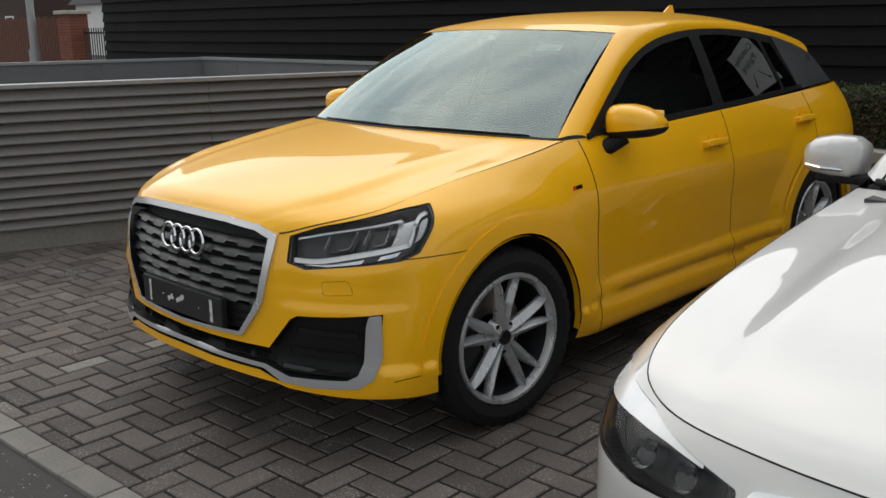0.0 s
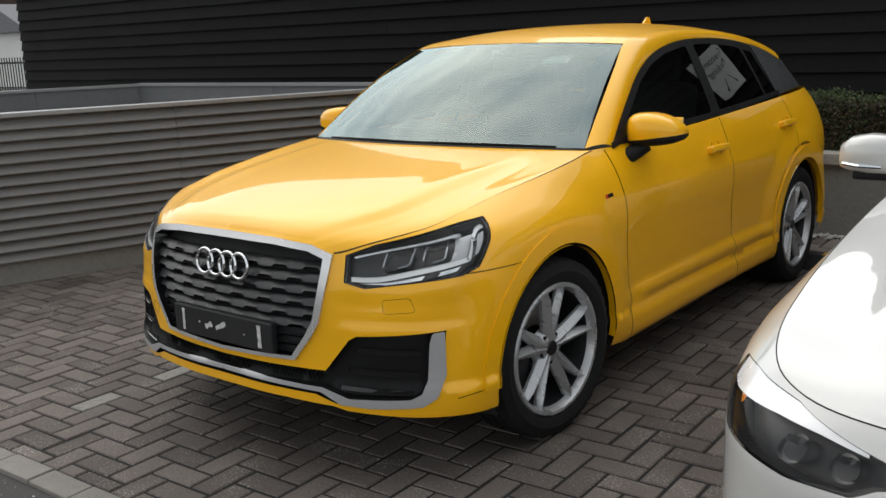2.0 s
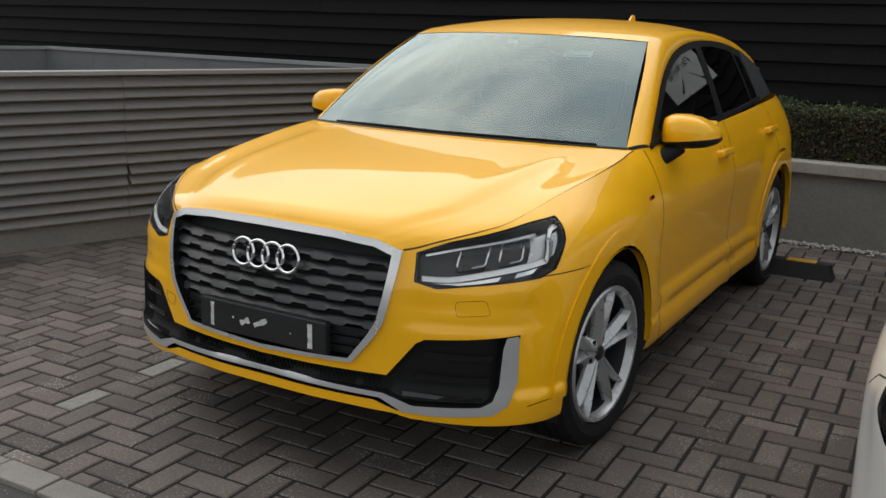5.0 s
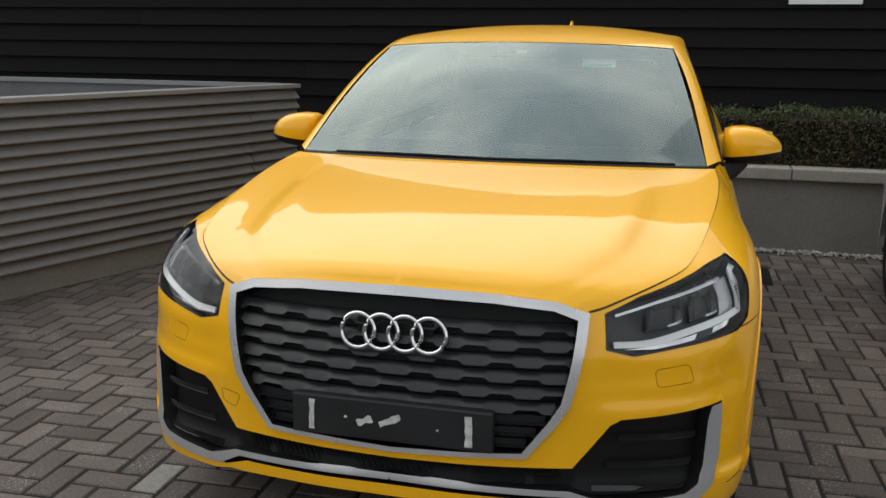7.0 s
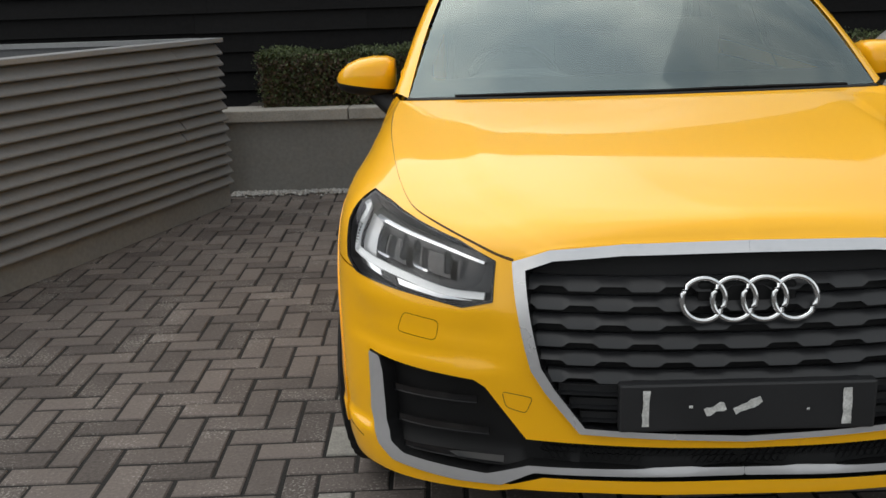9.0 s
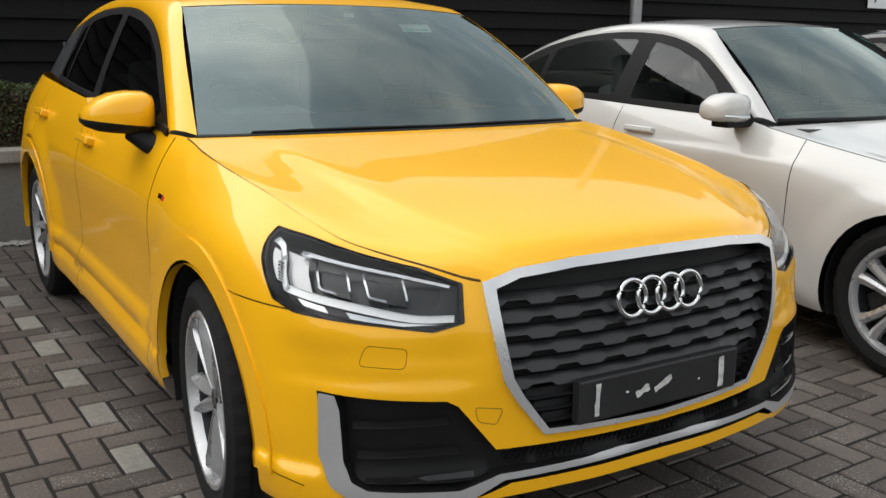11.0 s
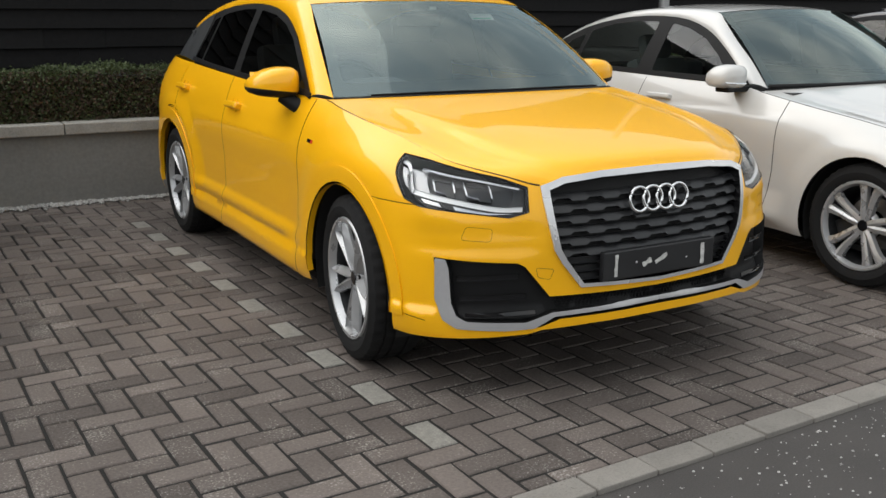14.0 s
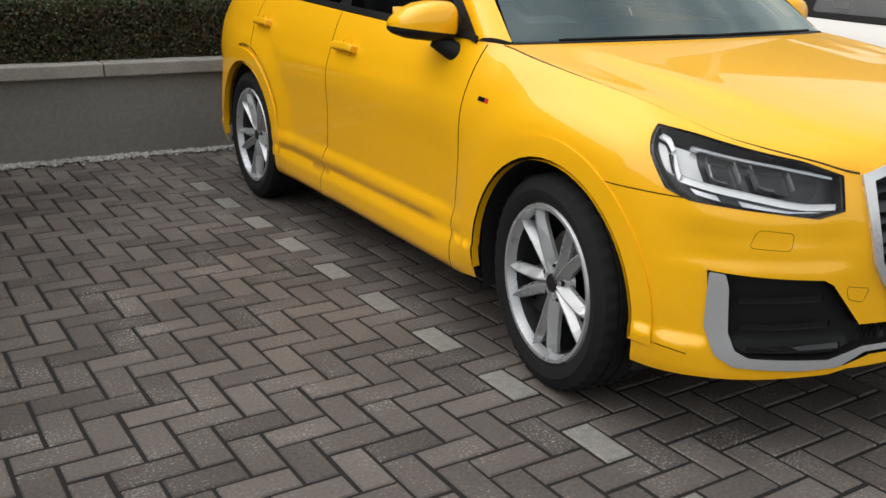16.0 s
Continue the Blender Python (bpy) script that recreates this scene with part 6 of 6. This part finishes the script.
    part("aerial_fin", bm, paint, saloon, smooth=60)
    # boot lid
    bm = bmesh.new()
    qa = np.linspace(-1, 1, 21)
    l0 = roofs(qa, np.ones(21))
    l1 = np.stack([0.56 * qa, 3.72 - 0.08 * qa ** 2, 1.06 - 0.012 * qa ** 2], 1)
    va, vb = [bm.verts.new(p) for p in l0], [bm.verts.new(p) for p in l1]
    for i in range(20):
        bm.faces.new((va[i], va[i + 1], vb[i + 1], vb[i]))
    part("boot_lid", bm, paint, saloon, smooth=60)
    edge_z = lambda y: s_.edge(float(y))[1]
    sidep = [tuple(p) for p in dlo[::4]] + [tuple(dlo[-1])] + [(y, edge_z(y)) for y in (2.9, 2.5, 2.0, 1.6, 1.2, 0.95)] + [(0.86, 0.962)]
    wf = rounded([(1.03, 0.995), (1.17, 1.115), (1.32, 1.205), (1.50, 1.268), (1.67, 1.298), (1.70, 1.005)], 0.02)
    wr = rounded([(1.84, 1.01), (1.80, 1.308), (2.02, 1.308), (2.26, 1.285), (2.46, 1.24), (2.50, 1.02)], 0.02)
    wq = rounded([(2.545, 1.022), (2.52, 1.215), (2.66, 1.168), (2.82, 1.075), (2.84, 1.03)], 0.015)
    Vx, tx = cut(sidep, [("wf", wf), ("wr", wr), ("wq", wq)], 0.045)
    for s in BOTH:
        sur = skin("window_surround", Vx, tx["rest"], gsurf, M_BLACK, saloon, (s,), 0.003, sign=1, label="black window surround")
        skin("front_side_window", Vx, tx["wf"], gsurf, M_SIDE, saloon, (s,), 0, sign=1, label="clear side window").visible_shadow = False
        skin("rear_side_window", Vx, tx["wr"], gsurf, M_SIDE, saloon, (s,), 0, sign=1, label="clear rear side window").visible_shadow = False
        skin("quarter_window", Vx, tx["wq"], gsurf, M_SIDE, saloon, (s,), 0, sign=1).visible_shadow = False
        part("window_seal", ribbon(np.array([(y, edge_z(y) + 0.012) for y in np.linspace(0.9, 2.95, 24)]), gsurf, 0.022, 0.006, sign=1, side=s), M_BLACK, sur)
        # mirror
        bm = bmesh.new()
        rows = []
        for x, y0, y1, z0, z1 in ((0.835, 0.86, 0.985, 0.955, 1.055), (0.86, 0.83, 0.99, 0.945, 1.075), (0.92, 0.825, 0.995, 0.945, 1.08), (0.98, 0.84, 0.995, 0.95, 1.07), (1.015, 0.87, 0.99, 0.958, 1.045), (1.028, 0.91, 0.98, 0.97, 1.02)):
            zm, ym = (z0 + z1) / 2, (y0 + y1) / 2
            row = []
            for q in range(18):
                a = 2 * math.pi * q / 18
                c_, d_ = math.cos(a), math.sin(a)
                row.append(bm.verts.new((x * s, ym + (y1 - y0) / 2 * math.copysign(abs(c_) ** 0.65, c_), zm + (z1 - z0) / 2 * math.copysign(abs(d_) ** 0.65, d_))))
            rows.append(row)
        for p, q in zip(rows, rows[1:]):
            for i in range(18):
                bm.faces.new((p[i], p[(i + 1) % 18], q[(i + 1) % 18], q[i]))
        bm.faces.new(rows[0])
        bm.faces.new(rows[-1])
        bmesh.ops.recalc_face_normals(bm, faces=bm.faces)
        mir = part("door_mirror", bm, paint, saloon, smooth=60)
        part("indicator", tube([(0.87 * s, 0.826, 0.975), (0.94 * s, 0.828, 0.976), (1.0 * s, 0.855, 0.98)], 0.006, 6), M_CHROME, mir, "clear indicator strip")
        part("mirror_foot", box(min(0.79 * s, 0.97 * s), max(0.79 * s, 0.97 * s), 0.86, 0.96, 0.925, 0.955, bevel=0.01), M_BLACK, mir, "black mirror foot")
        for yc in (0.0, WBS):
            bm = lathe([(AR + 0.004, 0.87), (AR + 0.02, 0.82), (AR + 0.02, 0.52), (0.01, 0.52)], 40)
            bmesh.ops.scale(bm, vec=(s, 1, 1), verts=bm.verts)
            bmesh.ops.translate(bm, vec=(0, yc, HZ), verts=bm.verts)
            bmesh.ops.bisect_plane(bm, geom=list(bm.verts) + list(bm.edges) + list(bm.faces), plane_co=(0, 0, 0.18), plane_no=(0, 0, -1), clear_outer=True)
            part("wheel_housing", bm, M_WELL, saloon, smooth=40)
            make_wheel(saloon, 0.775 * s, yc, HZ, s, 0.0, HZ, 0.228, 0.225, "twin", M_GLOSSBLACK, 0.15)
        part("door_card", box(min(0.74 * s, 0.775 * s), max(0.74 * s, 0.775 * s), 0.8, 2.9, 0.3, 0.94), M_CABIN, saloon)
        seat = part("seat", box(0.37 * s - 0.25, 0.37 * s + 0.25, 1.45, 1.95, 0.42, 0.56, bevel=0.05), M_SEAT, saloon, smooth=50)
        part("backrest", box(-0.24, 0.24, -0.07, 0.07, 0, 0.58, m=pose(0.37 * s, 1.95, 0.50, -18, 0, 0), bevel=0.05), M_SEAT, seat, smooth=50)
        part("headrest", box(-0.12, 0.12, -0.05, 0.05, 0, 0.17, m=pose(0.37 * s, 2.13, 1.05, -12, 0, 0), bevel=0.04), M_SEAT, seat, smooth=50)
    part("dashboard", box(-0.72, 0.72, 0.66, 1.30, 0.70, 0.94, bevel=0.05), M_DASH, saloon, smooth=50)
    part("bulkhead", box(-0.72, 0.72, 0.62, 0.70, 0.3, 0.93), M_CABIN, saloon)
    part("cabin_floor", box(-0.76, 0.76, 0.6, 3.3, 0.22, 0.40), M_CABIN, saloon)
    part("rear_bench", box(-0.62, 0.62, 2.65, 2.85, 0.4, 1.0, bevel=0.05), M_SEAT, saloon, smooth=50)
    part("floor_pan", box(-0.80, 0.80, -0.55, 3.6, 0.17, 0.20), M_WELL, saloon)
    return saloon


make_saloon("white_car", "glossy white saloon car parked nose-out beside the yellow one", pose(2.675, -0.32, 0), M_WHITE, M_SEAMW)
make_saloon("dark_car", "dark saloon car parked in the bay beyond the white one", pose(6.15, 0.45, 0), M_NAVY, M_SEAM)


# ---- paving blocks, kerb stones (pieces last) ----
def block_mesh(lx, ly, name, h=0.03):
    """A paving block with a chamfered top."""
    bm = bmesh.new()
    g, c = 0.0060, 0.0042
    lo = [bm.verts.new((sx * (lx / 2 - g), sy * (ly / 2 - g), -h)) for sx, sy in ((-1, -1), (1, -1), (1, 1), (-1, 1))]
    mid = [bm.verts.new((sx * (lx / 2 - g), sy * (ly / 2 - g), -c)) for sx, sy in ((-1, -1), (1, -1), (1, 1), (-1, 1))]
    top = [bm.verts.new((sx * (lx / 2 - g - c), sy * (ly / 2 - g - c), 0)) for sx, sy in ((-1, -1), (1, -1), (1, 1), (-1, 1))]
    for a, b in ((lo, mid), (mid, top)):
        for i in range(4):
            j = (i + 1) % 4
            bm.faces.new((a[i], a[j], b[j], b[i]))
    bm.faces.new(top)
    bm.normal_update()
    me = bpy.data.meshes.new(name)
    bm.to_mesh(me)
    bm.free()
    return me


U = 0.104
BAY = math.radians(2.0)
ux, uy = Vector((math.cos(BAY), math.sin(BAY), 0)), Vector((-math.sin(BAY), math.cos(BAY), 0))
ORG = Vector((-0.908, -0.065, 0))
me_h, me_v = block_mesh(2 * U, U, "paving_block"), block_mesh(U, 2 * U, "paving_block_across")
me_pv = block_mesh(U, 2 * U, "pale_block_across")
for me, m in ((me_h, M_BLOCK), (me_v, M_BLOCK), (me_pv, M_PALE)):
    me.materials.append(m)
rb = random.Random(11)
field_v, field_f = [], []
spare = 300
V_EDGE = -11.66
cut_mesh = {}
for j in range(-34, 56):
    for i in range(-90, 140):
        k = (i + j) % 4
        if k == 1:
            c, mesh, size = (i + 1, j + 0.5), me_h, (2, 1)
        elif k == 0:
            c, mesh, size = (i + 0.5, j), me_v, (1, 2)
        else:
            continue
        # blocks that meet the kerb are cut along it
        low_v = c[1] - size[1] / 2
        if low_v < V_EDGE:
            left = c[1] + size[1] / 2 - V_EDGE
            if left < 0.16:
                continue
            key = (size[0], round(left, 2))
            if key not in cut_mesh:
                cut_mesh[key] = block_mesh(size[0] * U, left * U, "cut_block")
            mesh, c = cut_mesh[key], (c[0], V_EDGE + left / 2)
        p = ORG + ux * c[0] * U + uy * c[1] * U
        if not (p.y < WALL_Y - 0.02 and -8.9 < p.x < 13.9):
            continue
        whole = mesh in (me_h, me_v)
        is_pale = whole and k == 0 and i == -1 and p.y < 3.2
        turn = Matrix.Rotation(BAY, 4, "Z") @ Matrix.Rotation(rb.gauss(0, 0.007), 4, "X") @ Matrix.Rotation(rb.gauss(0, 0.007), 4, "Y") @ Matrix.Rotation(rb.gauss(0, 0.007), 4, "Z")
        m = Matrix.Translation(p + Vector((rb.gauss(0, 0.0008), rb.gauss(0, 0.0008), rb.gauss(0, 0.0010)))) @ turn
        near = -2.75 < p.x < -0.85 and -1.3 < p.y < 2.1
        if (near and whole and spare > 0) or is_pale:
            ob = new("paving_block" if not is_pale else "pale_block", me_pv if is_pale else mesh)
            ob.parent = pavement
            ob.matrix_basis = m
            spare -= 1
        else:
            q = len(field_v)
            field_v += [tuple(m @ v.co) for v in mesh.vertices]
            field_f += [tuple(q + n for n in f.vertices) for f in mesh.polygons]
for me in cut_mesh.values():
    bpy.data.meshes.remove(me)
me = bpy.data.meshes.new("paving_field")
me.from_pydata(field_v, [], field_f)
me.materials.append(M_BLOCKS)
fo = new("paving_field", me)
fo.parent = pavement
tagged(fo, "dark brindle paving blocks in herringbone", kind="stuff")

kerb = tagged(new("kerb"), "flush line of pale concrete kerb stones between paving and asphalt", "kerb", kind="structure")
x = -9.0
while x < 14.0:
    w = 0.242 + rb.uniform(-0.006, 0.006)
    c = ORG + uy * (V_EDGE * U - 0.053) + ux * (x + w / 2)
    mm = pose(c.x, c.y, rb.uniform(-0.002, 0.003), rb.uniform(-0.8, 0.8), 0, 2.0 + rb.uniform(-0.6, 0.6))
    part("kerb_stone", box(-w / 2 + 0.003, w / 2 - 0.003, -0.051, 0.051, -0.05, 0.003, m=mm, bevel=0.006), M_KERB, kerb)
    x += w

# pale chippings on the asphalt
r = np.random.RandomState(3)
verts, faces = [], []
for i in range(5200):
    cx = r.uniform(-5, 5)
    cy = KERB_Y + 0.03 * cx - 0.06 - 1.9 * r.rand() ** 1.3
    s = 0.0022 + 0.0052 * r.rand() ** 2.5
    k = len(verts)
    verts += [(cx - s, cy, -0.012), (cx, cy - s * 0.8, -0.012), (cx + s, cy + s * 0.2, -0.012), (cx, cy + s, -0.012), (cx, cy, -0.012 + s * 0.8)]
    faces += [(k, k + 1, k + 4), (k + 1, k + 2, k + 4), (k + 2, k + 3, k + 4), (k + 3, k, k + 4)]
me = bpy.data.meshes.new("chippings")
me.from_pydata(verts, [], faces)
me.materials.append(M_GRAVEL)
tagged(new("chippings", me), "scattered pale chippings on the asphalt", "chippings", kind="stuff")
